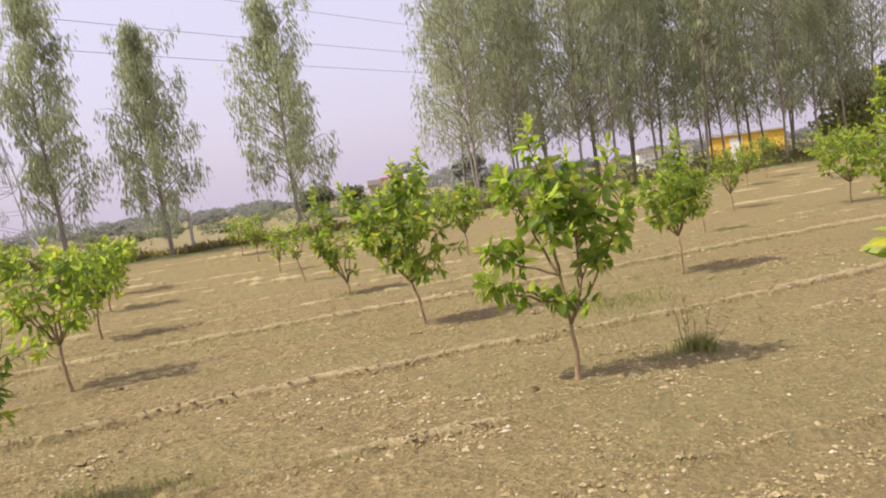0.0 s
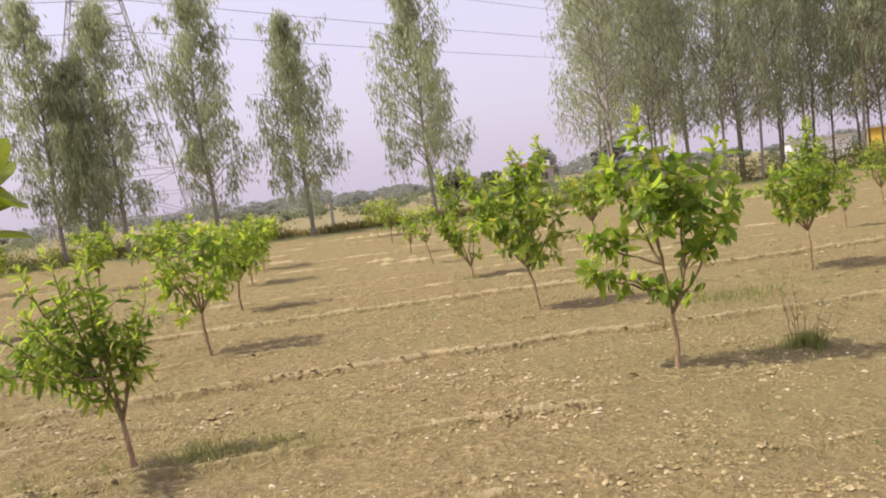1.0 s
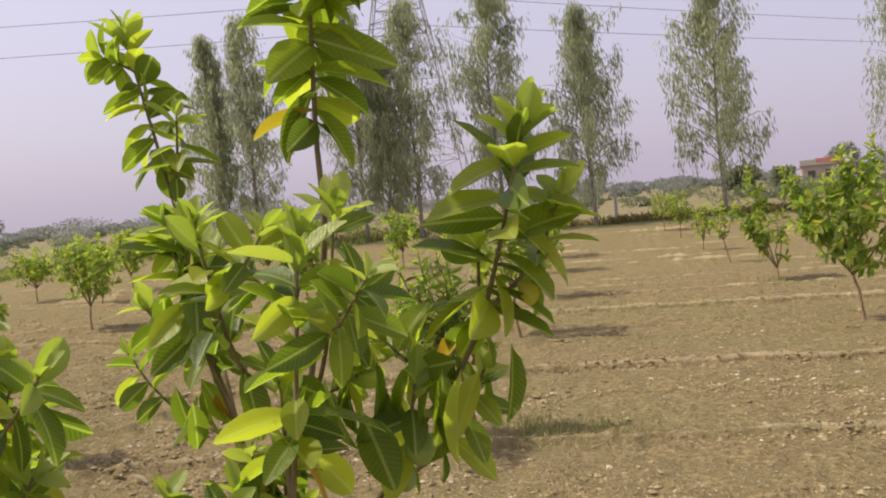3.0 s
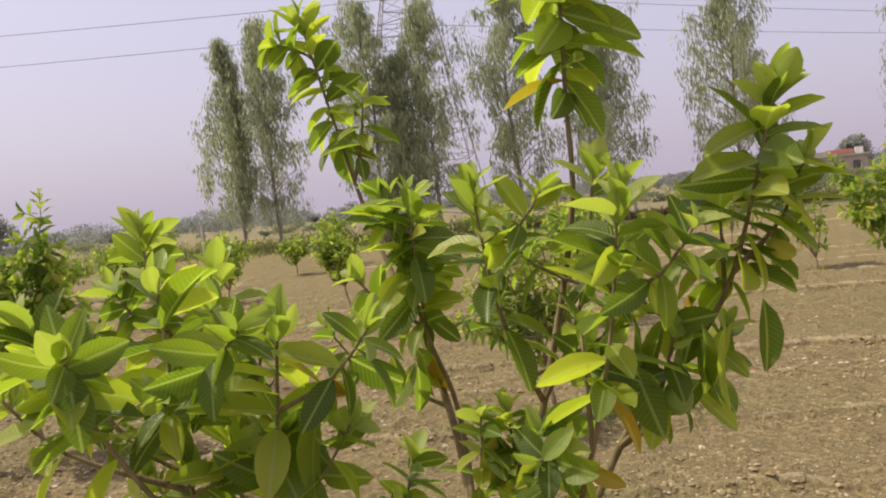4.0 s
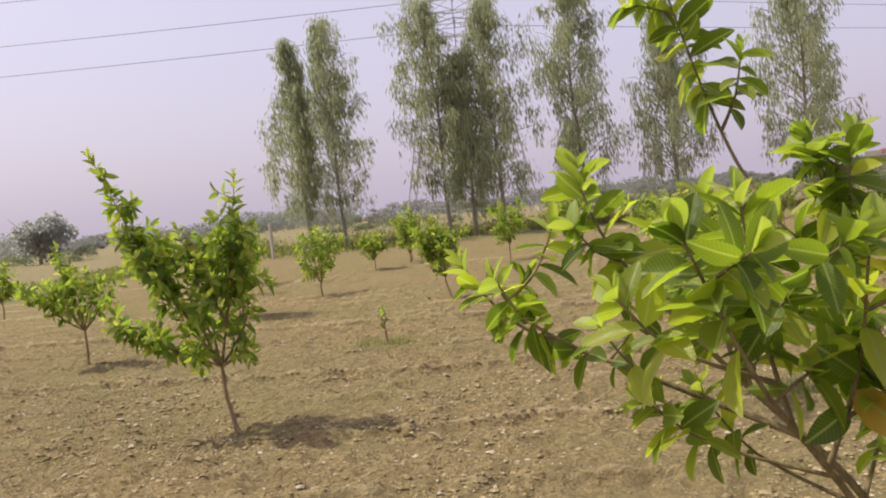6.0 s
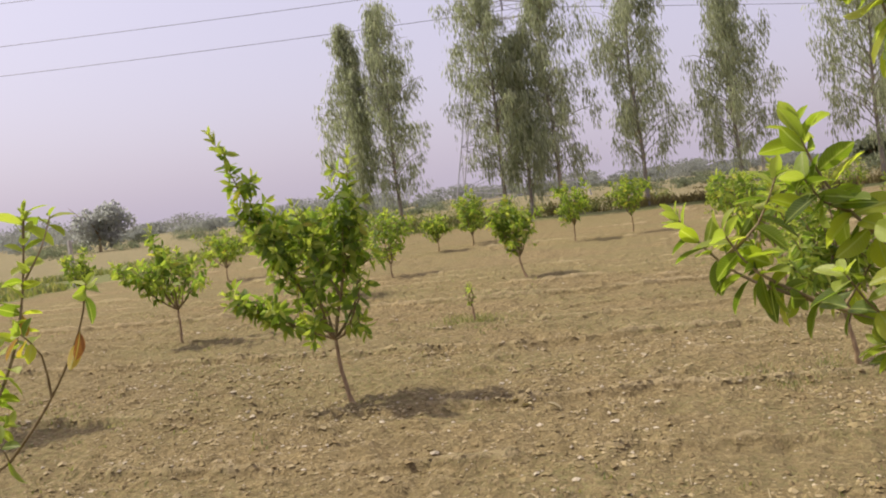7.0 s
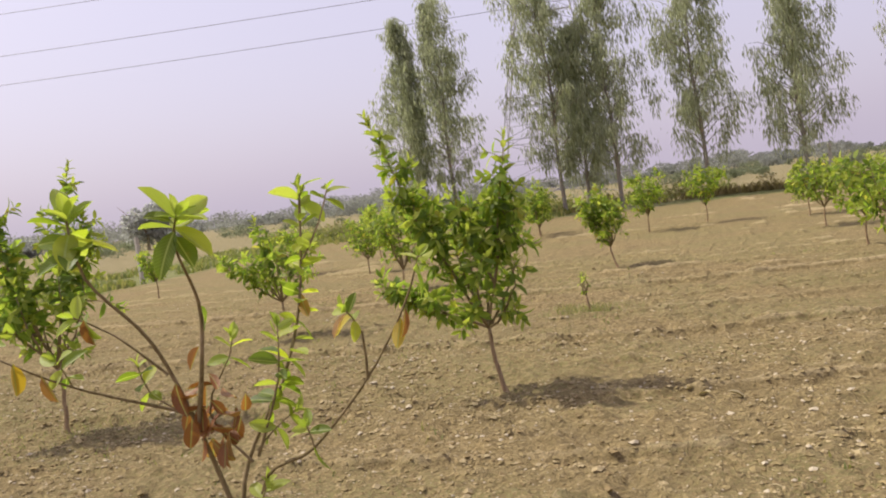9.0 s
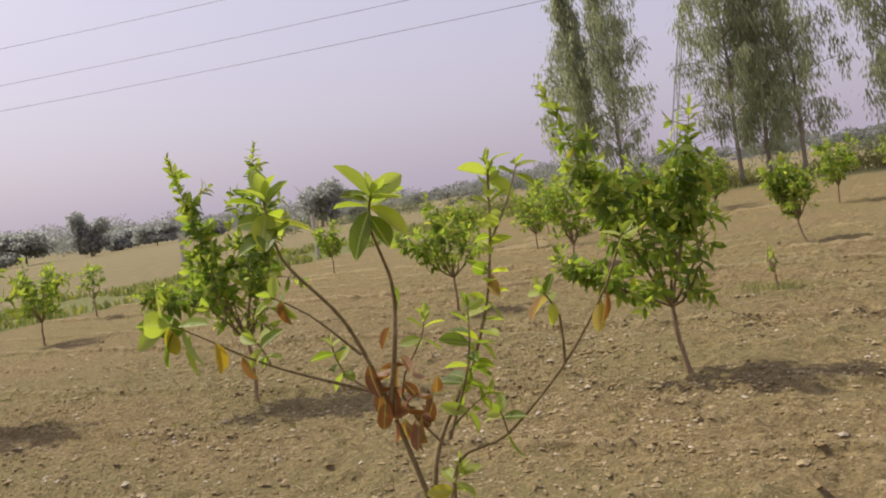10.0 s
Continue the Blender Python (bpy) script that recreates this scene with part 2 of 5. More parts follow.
def mesh(name, verts, faces, mats, index=None, smooth=True):
    me = bpy.data.meshes.new(name)
    me.from_pydata([tuple(v) for v in verts], [], faces)
    for m in mats:
        me.materials.append(m)
    if index is not None:
        me.polygons.foreach_set("material_index", index)
    if smooth:
        me.polygons.foreach_set("use_smooth", [True] * len(me.polygons))
    me.update()
    return me


def part(name, me, parent=None, label="", kind=""):
    ob = new(name, me)
    ob.parent = parent
    return tagged(ob, label=label, kind=kind)


def thing(name, place, label, category, group="", kind=""):
    ob = new(name)
    ob.empty_display_size = 0.1
    ob.location = place
    return tagged(ob, label, category, group, kind)


def row_to_world(u, s):
    c, d = math.cos(ROW_ANGLE), math.sin(ROW_ANGLE)
    return u * c - s * d, u * d + s * c


def world_to_row(x, y):
    c, d = math.cos(ROW_ANGLE), math.sin(ROW_ANGLE)
    return x * c + y * d, -x * d + y * c


def smooth_step(a, lo, hi):
    t = np.clip((a - lo) / (hi - lo), 0, 1)
    return t * t * (3 - 2 * t)


RIDGES = [(1.3, 0.02), (2.38, 0.035), (3.45, 0.032), (4.72, 0.05), (5.9, 0.018), (6.93, 0.053), (8.35, 0.03), (9.4, 0.02), (10.55, 0.056), (11.4, 0.025), (12.3, 0.04), (13.2, 0.05), (14.1, 0.04), (15.0, 0.06), (16.1, 0.05), (17.1, 0.06), (18.0, 0.05), (19.0, 0.065), (20.0, 0.05), (21.0, 0.06), (22.1, 0.05), (23.2, 0.065), (24.2, 0.05), (25.1, 0.06), (26.2, 0.05), (27.3, 0.065), (28.3, 0.05), (29.2, 0.06), (30.1, 0.05)]


TABLES = {}


def value_noise(x, y, cell, seed):
    """Smooth noise between 0 and 1 for arrays of places."""
    if seed not in TABLES:
        TABLES[seed] = np.random.default_rng(seed).random((256, 256))
    r = TABLES[seed]
    gx, gy = np.asarray(x) / cell, np.asarray(y) / cell
    ix, iy = np.floor(gx).astype(int), np.floor(gy).astype(int)
    fx, fy = gx - ix, gy - iy
    fx, fy = fx * fx * (3 - 2 * fx), fy * fy * (3 - 2 * fy)
    a, b, c, d = r[ix % 256, iy % 256], r[(ix + 1) % 256, iy % 256], r[ix % 256, (iy + 1) % 256], r[(ix + 1) % 256, (iy + 1) % 256]
    return (a * (1 - fx) + b * fx) * (1 - fy) + (c * (1 - fx) + d * fx) * fy


def ground_z(x, y):
    """Height of the ground: low ridges along the rows, clods, and a slight rise towards the far edge."""
    x, y = np.asarray(x, float), np.asarray(y, float)
    u, s = world_to_row(x, y)
    field = smooth_step(s, -6, -4) * (1 - smooth_step(s, 30.2, 31.0)) * smooth_step(u, -20.5, -19.5)
    wave = 0.5 * (1 - smooth_step(u, -4.2, -1.4)) + (value_noise(u, s * 0, 1.9, 3) - 0.5) * 0.16 + (value_noise(u, s, 0.5, 4) - 0.5) * 0.07
    z = 0 * x
    flat_s = s.ravel()
    shape, u, s = x.shape, u.ravel(), s.ravel()
    wave, z = wave.ravel(), z.ravel()
    for centre, high in RIDGES:
        here = np.nonzero(np.abs(flat_s - centre) < 0.85)[0]
        if not len(here):
            continue
        a, b = u[here], s[here]
        steady = 0.35 if centre in (6.93, 10.55) else 0.0        # these two run on without a break
        along = 0.45 + steady + (0.8 - steady) * value_noise(a, 0 * b + centre * 7.0, 1.7, 5) * (0.3 + 0.8 * value_noise(a, b, 0.35, 10) + 0.7 * value_noise(a, b, 0.1, 22))
        if 4 < centre < 5:
            along *= 1 - smooth_step(a, 1.5, 2.1)
        d = b + wave[here] + (value_noise(a, b, 0.14, 21) - 0.5) * 0.06 - centre
        z[here] += 1.3 * high * along * np.exp(-np.where(d < 0, d / 0.035, d / 0.06) ** 2)
    u, s, z = u.reshape(shape), s.reshape(shape), z.reshape(shape)
    near = np.exp(-np.hypot(x + 3, y - 4) / 30)
    rough = (value_noise(x, y, 0.1, 6) - 0.5) ** 3 * 0.42 + (value_noise(x, y, 0.065, 26) - 0.5) * 0.022 + (value_noise(x, y, 0.13, 16) - 0.5) * 0.032 + (value_noise(x, y, 0.32, 7) - 0.5) * 0.04 + (value_noise(x, y, 1.3, 8) - 0.5) * 0.05
    rise = 0.2 * smooth_step(s, 14, 32)
    bank = 0.16 * np.exp(-((s - 31.6) / 0.6) ** 2) * smooth_step(u, -20, -18)
    return field * (z + rough * near * (1 - 0.5 * smooth_step(u, -3.5, -0.5))) + rise + bank * (0.6 + 0.8 * value_noise(x, y, 0.7, 9))


def tube(points, radii, sides=6):
    """Vertices and faces of a tapering tube along points."""
    pts = [Vector(p) for p in points]
    verts, faces = [], []
    for i, p in enumerate(pts):
        ahead = (pts[min(i + 1, len(pts) - 1)] - pts[max(i - 1, 0)]).normalized()
        side = ahead.cross(Vector((0.31, 0.95, 0.1))).normalized()
        other = ahead.cross(side)
        for j in range(sides):
            a = 2 * math.pi * j / sides
            verts.append(p + (side * math.cos(a) + other * math.sin(a)) * radii[i])
    for i in range(len(pts) - 1):
        for j in range(sides):
            k = (j + 1) % sides
            faces.append((i * sides + j, i * sides + k, (i + 1) * sides + k, (i + 1) * sides + j))
    faces.append(tuple(range((len(pts) - 1) * sides, len(pts) * sides)))
    return verts, faces


class Builder:
    """Gathers many small pieces into one mesh."""

    def __init__(self):
        self.v, self.f, self.i, self.n = [], [], [], 0

    def add(self, verts, faces, index=0):
        self.v.extend(verts)
        self.f.extend(tuple(a + self.n for a in f) for f in faces)
        self.i.extend([index] * len(faces))
        self.n += len(verts)

    def done(self, name, mats, smooth=True):
        return mesh(name, self.v, self.f, mats, self.i, smooth)


def bend(a, b, sag, steps, wiggle=0.0, r=None):
    """Points of a bowed line from a to b."""
    a, b = Vector(a), Vector(b)
    out = []
    for i in range(steps + 1):
        t = i / steps
        p = a.lerp(b, t) + Vector(sag) * (4 * t * (1 - t))
        if r is not None and 0 < i < steps:
            p += Vector(r.normal(0, wiggle, 3))
        out.append(p)
    return out


# An oval leaf, 1 long along x, folded a little at the midrib and curved down: simple and fine.
LEAF_V = np.array([(0, 0, 0), (0.28, 0.185, 0.05), (0.28, 0, 0), (0.28, -0.185, 0.05), (0.68, 0.19, 0.005), (0.68, 0, -0.045), (0.68, -0.19, 0.005), (1, 0, -0.15)])
LEAF_F = [(0, 3, 2), (0, 2, 1), (1, 2, 5, 4), (2, 3, 6, 5), (4, 5, 7), (5, 6, 7)]
LANCE_V = np.array([(0, 0, 0), (0.45, 0.075, 0.0), (1, 0, 0), (0.45, -0.075, 0.03)])
LANCE_F = [(0, 3, 2, 1)]
CLUMP_V = np.array([(0, 0, 0), (0.4, 0.42, 0.1), (1, 0, 0), (0.5, -0.4, 0.1)])
CLUMP_F = [(0, 3, 2, 1)]


def scatter(template, faces, places, along, up, size, width=None):
    """All leaves at once: places, directions along the leaf, upward hints and sizes, as arrays."""
    x = along / np.linalg.norm(along, axis=1, keepdims=True)
    y = np.cross(up, x)
    y /= np.linalg.norm(y, axis=1, keepdims=True) + 1e-9
    z = np.cross(x, y)
    wide = size if width is None else width
    t = template
    v = places[:, None] + t[None, :, 0:1] * x[:, None] * size[:, None, None] + t[None, :, 1:2] * y[:, None] * wide[:, None, None] + t[None, :, 2:3] * z[:, None] * size[:, None, None]
    return v.reshape(-1, 3), [tuple(a + i * len(t) for a in f) for i in range(len(places)) for f in faces]


def leaf_mesh(name, template, faces, mats, places, along, up, size, width=None, index=None):
    """The mesh of all leaves at once, filled from arrays."""
    v, _ = scatter(template, [], places, along, up, size, width)
    k, n = len(places), len(template)
    me = bpy.data.meshes.new(name)
    me.vertices.add(len(v))
    me.vertices.foreach_set("co", v.astype(np.float32).ravel())
    flat = np.array([a for f in faces for a in f], np.int32)
    first = np.cumsum([0] + [len(f) for f in faces])[:-1]
    loops = (np.arange(k, dtype=np.int32)[:, None] * n + flat[None]).ravel()
    me.loops.add(len(loops))
    me.loops.foreach_set("vertex_index", loops)
    me.polygons.add(k * len(faces))
    me.polygons.foreach_set("loop_start", (np.arange(k)[:, None] * len(flat) + first[None]).ravel().astype(np.int32))
    for m in mats:
        me.materials.append(m)
    if index is not None:
        me.polygons.foreach_set("material_index", np.repeat(index, len(faces)).astype(np.int32))
    me.polygons.foreach_set("use_smooth", np.ones(k * len(faces), bool))
    blade = np.asarray(template)[:, :2] + (0, 0.5)
    me.uv_layers.new(name="blade").data.foreach_set("uv", np.tile(blade[flat], (k, 1)).astype(np.float32).ravel())
    me.update(calc_edges=True)
    return me


def shoot_leaves(points, r, gap, leaf, zone, droop=0.7, keep=1.0):
    """Opposite pairs of leaves over the last part of a shoot: upright at the tip, spreading and then hanging further down.
    Rows of place, direction, upper side, size, and how far from the tip each sits (0 to 1)."""
    pts = np.array([tuple(p) for p in points])
    cum = np.r_[0, np.cumsum(np.linalg.norm(np.diff(pts, axis=0), axis=1))]
    total = cum[-1]
    zone = min(zone, total * 0.95)

    def at(d):
        return np.array([np.interp(d, cum, pts[:, i]) for i in range(3)])

    rows, e, turn = [], 0.0, r.uniform(0, 3.14)
    while e < zone:
        rel = e / zone
        p = at(total - e)
        q = at(total - e + 0.02) - at(total - e - 0.03)
        q /= np.linalg.norm(q) + 1e-9
        side = np.cross(q, (0.2, 0.3, 0.93))
        side /= np.linalg.norm(side) + 1e-9
        other = np.cross(q, side)
        for k in (0, math.pi):
            if r.random() > keep:
                continue
            a = turn + k + r.normal(0, 0.25)
            out = side * math.cos(a) + other * math.sin(a)
            tilt = radians(np.interp(rel, [0, 0.15, 0.5, 1], [28, 58, 80, 96])) + r.normal(0, 0.32)
            v = q * math.cos(tilt) + out * math.sin(tilt) + np.array((0, 0, -droop * max(0.0, rel - 0.15) * r.uniform(0.3, 1.7)))
            up = q * math.sin(tilt) - out * math.cos(tilt) + r.normal(0, 0.55, 3)
            size = leaf * np.interp(rel, [0, 0.1, 0.28, 0.8, 1], [0.5, 0.78, 1.0, 1.0, 0.8]) * r.uniform(0.75, 1.15)
            rows.append((p, v, up, size, rel))
        turn += 1.57 + r.normal(0, 0.2)
        e += gap * np.interp(rel, [0, 0.2, 1], [0.4, 0.8, 1.25]) * r.uniform(0.75, 1.25)
    return rows


# ---- ground ----


def spread(lo, hi, fine, first, last, grow):
    """Grid lines: fine between lo and hi, then wider and wider out to first and last."""
    mid = list(np.arange(lo, hi, fine))
    left, right, d = [lo], [mid[-1]], fine
    while left[-1] > first:
        d *= grow
        left.append(left[-1] - d)
    d = fine
    while right[-1] < last:
        d *= grow
        right.append(right[-1] + d)
    return np.array(left[:0:-1] + mid + right[1:])


def build_ground():
    us = spread(-12.0, 7.2, 0.036, -3000, 3000, 1.05)
    ss = spread(0.5, 11.5, 0.027, -3000, 3000, 1.05)
    u, s = np.meshgrid(us, ss)
    x, y = row_to_world(u, s)
    z = ground_z(x, y)
    nu, ns = len(us), len(ss)
    me = bpy.data.meshes.new("ground")
    me.vertices.add(nu * ns)
    me.vertices.foreach_set("co", np.stack([x, y, z], -1).astype(np.float32).ravel())
    i, j = np.meshgrid(np.arange(nu - 1), np.arange(ns - 1))
    a = (j * nu + i).ravel()
    quads = np.stack([a, a + 1, a + nu + 1, a + nu], -1)
    me.loops.add(quads.size)
    me.loops.foreach_set("vertex_index", quads.ravel().astype(np.int32))
    me.polygons.add(len(quads))
    me.polygons.foreach_set("loop_start", np.arange(0, quads.size, 4, dtype=np.int32))
    me.polygons.foreach_set("use_smooth", np.ones(len(quads), bool))
    me.update(calc_edges=True)
    me.validate()
    me.materials.append(soil)
    tagged(new("ground", me), "dry brown tilled orchard soil with low pale ridges", "ground", kind="structure")


build_ground()


def zat(x, y):
    return float(ground_z(np.array([x]), np.array([y]))[0])


# ---- eucalyptus ----


def eucalyptus(name, place, height, wide, seed, leaves=12500, clear=0.17, label="", group="", bushy=4.0, girth=0.085):
    """A slim tree: bare leaning stem, rising branches, and hanging bunches of narrow leaves with gaps between."""
    r = np.random.default_rng(seed)
    tree = thing(name, place, label or "slim eucalyptus tree with drooping grey-green leaves", "tree", group)
    steps = 10
    stem = [Vector((0.12 * math.sin(i * 0.9 + seed) * i / steps - 0.03 * height * i / steps, 0.12 * math.cos(i * 0.7 + seed) * i / steps, height * 0.97 * i / steps)) for i in range(steps + 1)]
    v, f = tube(stem, [girth * (1 - 0.88 * i / steps) + 0.006 for i in range(steps + 1)], 7)
    part("trunk", mesh("trunk", v, f, [euc_bark]), tree)
    limbs, sprays = Builder(), []
    n = int(44 + height * 3.0)
    for b in range(n):
        rel = clear + (1 - clear) * (b + r.random()) / n
        z = rel * height * 0.97
        base = Vector((np.interp(z, [p.z for p in stem], [p.x for p in stem]), np.interp(z, [p.z for p in stem], [p.y for p in stem]), z))
        shape = np.interp(rel, [0.15, 0.26, 0.42, 0.6, 0.8, 0.92, 1.0], [0.6, 1.2, 1.25, 1.05, 0.85, 0.58, 0.12])
        a = b * 2.4 + r.normal(0, 0.5)
        lobe = value_noise(np.array([math.cos(a) * 1.1 + seed * 3.7]), np.array([math.sin(a) * 1.1 + z * 0.55]), 1.0, 43)[0]
        far = min(1.15 * wide * shape * (0.25 + 1.25 * lobe) * r.uniform(0.6, 1.1), wide * 1.25)
        tip = base + Vector((math.cos(a) * far, math.sin(a) * far, far * r.uniform(0.35, 0.8) * (1 + 0.9 * max(0.0, rel - 0.6))))
        path = bend(base, tip, (0, 0, far * 0.15), 4, 0.03, r)
        rad = 0.01 + 0.012 * shape
        limbs.add(*tube(path, [rad, rad * 0.8, rad * 0.6, rad * 0.4, 0.004], 4))
        for c in range(int(bushy + (8 - bushy) * min(1.0, rel * 1.3))):
            t = r.uniform(0.25, 1.05) if rel > 0.5 else r.uniform(0.45, 1.08)
            q = base.lerp(tip, t) + Vector(r.normal(0, 0.08, 3))
            sprays.append((q, r.uniform(0.5, 1.15) * (1.0 if rel < 0.8 else 0.7)))
    for c in range(18):
        sprays.append((stem[-1] + Vector(r.normal(0, 0.1, 3)) - Vector((0, 0, 0.12 * c * r.random() - 0.12)), 0.55))
    part("branchwork", limbs.done("branchwork", [euc_bark]), tree, kind="stuff")
    per = max(6, int(leaves / len(sprays)))
    places, along, ups, size = [], [], [], []
    for q, big in sprays:
        k = int(per * big * 1.3)
        drop = np.abs(r.normal(0, 0.5 * big, k))
        off = r.normal(0, 1, (k, 2)) * (0.05 + 0.1 * big) * (1.1 - 0.55 * np.clip(drop / big, 0, 1))[:, None]
        places.append(np.array(q) + np.c_[off, 0.14 - drop])
        along.append(np.c_[off * 0.9 + r.normal(0, 0.1, (k, 2)) + (0.08, 0.0), -0.75 * np.ones(k)])
        ups.append(r.normal(0, 1, (k, 3)))
        size.append(r.uniform(0.15, 0.32, k))
    places = np.concatenate(places)
    size = np.concatenate(size)
    part("crown", leaf_mesh("crown", LANCE_V, LANCE_F, [euc_leaf], places, np.concatenate(along), np.concatenate(ups), size, size * 1.15), tree, kind="stuff")
    return tree


EUC_ROW = [(-14.7, 32.0, 9.0, 1.2), (-13.3, 32.4, 9.7, 1.45), (-8.75, 32.3, 9.9, 1.6), (-7.8, 32.8, 7.6, 1.1), (-6.5, 32.3, 9.6, 1.5), (-3.2, 32.3, 10.0, 1.45), (0.3, 32.3, 8.6, 1.4), (5.1, 32.3, 9.3, 1.5)]
for i, (u, s, h, w) in enumerate(EUC_ROW):
    x, y = row_to_world(u - 0.4, s)
    eucalyptus("eucalyptus_tree", (x, y, zat(x, y) - 0.03), h, w, 20 + i, group="eucalyptus row at the field edge")
kinds = [eucalyptus("eucalyptus_tree", (0, 0, 0), h, w, 60 + i, 6600, 0.2, "tall eucalyptus in a dense planted grove", "eucalyptus grove", 2.0, 0.06) for i, (h, w) in enumerate([(11.5, 1.8), (12.2, 1.65), (10.8, 1.9), (12.6, 1.7)])]
r = np.random.default_rng(5)
spots = []
for row in range(3):
    for c in range(11):
        spots.append((12.3 + c * 2.1 + r.normal(0, 0.35) + 0.7 * row, 32.5 + row * 2.6 + r.normal(0, 0.3)))
for i, (u, s) in enumerate(spots):
    x, y = row_to_world(u, s)
    m = pose(x, y, zat(x, y) - 0.03, r.normal(0, 1.5), r.normal(0, 1.5), r.uniform(0, 360))
    if i < len(kinds):
        kinds[i].matrix_basis = m
    else:
        copy_thing(kinds[i % len(kinds)], m @ Matrix.Scale(r.uniform(0.9, 1.08), 4))

# ---- guava trees ----


def crown_paths(fork, h, rad, r, limbs, shoots, low=0.0):
    """Paths of the limbs and side shoots of a bushy young tree, from its fork."""
    out, z0 = [], fork.z
    for i in range(limbs):
        a = 2 * math.pi * (i + r.uniform(-0.3, 0.3)) / limbs
        reach = rad * r.uniform(0.3, 0.95)
        top = z0 + (h - z0) * r.uniform(0.72, 1.02) * (1.0 - 0.22 * (reach / rad) ** 2)
        tip = Vector((fork.x + math.cos(a) * reach, fork.y + math.sin(a) * reach, top))
        path = bend(fork, tip, (math.cos(a) * reach * 0.2, math.sin(a) * reach * 0.2, -0.03), 6, 0.015, r)
        out.append((path, 0.013, 0.5, i))
        for k in range(shoots):
            j = r.integers(1, 6)
            b = a + r.normal(0, 1.0)
            long = rad * r.uniform(0.35, 0.8)
            end = path[j] + Vector((math.cos(b) * long, math.sin(b) * long, long * r.uniform(-0.25 - low, 0.9)))
            out.append((bend(path[j], end, (0, 0, 0.03), 4, 0.01, r), 0.006, 0.3, i))
    return out


def guava(x, y, h, rad, seed, trunk=0.42, lean=(0.0, 0.0), limbs=8, shoots=5, leaf=0.15, gap=0.045, extra=(), keep=1.0, label="", low=0.0, twiggy=14, bare_leader=0.3, slim=1.0):
    """A young guava tree on the ground: trunk, limbs and leafy shoots. extra: leaders as (tip x, y, z) in the world."""
    r = np.random.default_rng(seed)
    z = zat(x, y) - 0.02
    tree = thing("guava_tree", (x, y, z), label or "young guava tree with glossy bright green leaves", "guava tree", "guava orchard")
    fork = Vector((lean[0], lean[1], trunk))
    stem = bend((0, 0, 0), fork, (0.02 * math.sin(seed), 0.02 * math.cos(seed), 0), 6, 0.004, r)
    v, f = tube(stem, [0.026, 0.019, 0.0175, 0.0165, 0.016, 0.015, 0.014], 8)
    part("trunk", mesh("trunk", v, f, [guava_bark]), tree)
    paths = crown_paths(fork, h - z, rad, r, limbs, shoots, low)
    leaders = []
    for g, tip in enumerate(extra):
        end = Vector(tip) - Vector((x, y, z))
        root = fork
        if g > 2:
            near = min(leaders, key=lambda path: (path[-1] - end).length)
            root = near[2 if end.z - near[2].z > 0.15 else 1]
        flat = Vector((end.x - root.x, end.y - root.y, 0))
        leader = bend(root, end, flat * 0.05 - Vector((0, 0, 0.01)), 8, 0.008, r)
        if g < 3:
            leaders.append(leader)
        paths.append((leader, 0.012, bare_leader, 100 + g))
        for j in (5, 6, 4, 7, 5, 6, 4, 5, 6, 3, 4, 3, 5, 2, 2, 3, 4, 5, 3, 4, 6, 2)[:twiggy]:
            b, long = r.uniform(0, 6.28), r.uniform(0.1, 0.3) * (1.25 - j / 10) * min(1.0, (end - root).length / 0.3)
            end2 = leader[j] + Vector((math.cos(b) * long, math.sin(b) * long, long * r.uniform(0.1, 0.8)))
            paths.append((bend(leader[j], end2, (0, 0, 0.01), 3, 0.004, r), 0.005, 0.1, 100 + g))
    for limb in sorted({p[3] for p in paths}):
        wood = Builder()
        for path, rr, _, g in paths:
            if g == limb:
                n = len(path)
                wood.add(*tube(path, [max(0.0025, rr * (1 - 0.8 * i / (n - 1))) for i in range(n)], 5))
        part("branch", wood.done("branch", [twig_bark]), tree)
    rows = []
    for path, rr, bare, _ in paths:
        long = sum((b - a).length for a, b in zip(path, path[1:]))
        rows += shoot_leaves(path, r, gap * 0.95, leaf * 0.9, long * (1 - bare), 0.8, keep)
    young = np.array([a[4] < 0.16 for a in rows])
    arr = [np.array([a[i] for a in rows]) for i in range(4)]
    part("foliage", leaf_mesh("foliage", LEAF_V, LEAF_F, [guava_leaf, guava_young], *arr, arr[3] * slim * r.uniform(0.75, 1.0, len(rows)), young), tree, kind="stuff")
    return tree


# x, y, height, crown radius, seed, and what sets a tree apart
guava(0.82, 5.85, 1.3, 0.3, 101, 0.42, limbs=1, shoots=2, leaf=0.17, gap=0.05, twiggy=6, bare_leader=0.4, extra=[(0.69, 5.87, 1.86), (1.22, 5.78, 1.64), (1.3, 5.76, 1.3), (0.48, 5.9, 1.53), (0.26, 5.9, 1.0), (0.22, 5.9, 0.74), (0.93, 5.85, 1.6), (0.95, 6.1, 1.4), (0.7, 5.6, 1.35), (0.73, 5.84, 0.62)])
guava(-0.31, 9.2, 1.65, 0.45, 102, 0.5, (-0.08, 0.0), limbs=7, extra=[(-0.13, 9.2, 1.92), (-0.44, 9.2, 1.82), (-1.03, 9.15, 1.66), (-0.84, 9.16, 1.1)])
guava(2.91, 10.4, 1.65, 0.42, 103, 0.5, extra=[(3.0, 10.4, 1.8)])
guava(-3.8, 8.2, 1.55, 0.5, 104, 0.5, (-0.05, 0.0), limbs=7, low=0.2)
guava(-4.85, 11.6, 1.45, 0.44, 105, 0.45)
guava(-6.2, 15.4, 1.45, 0.45, 106, 0.4)
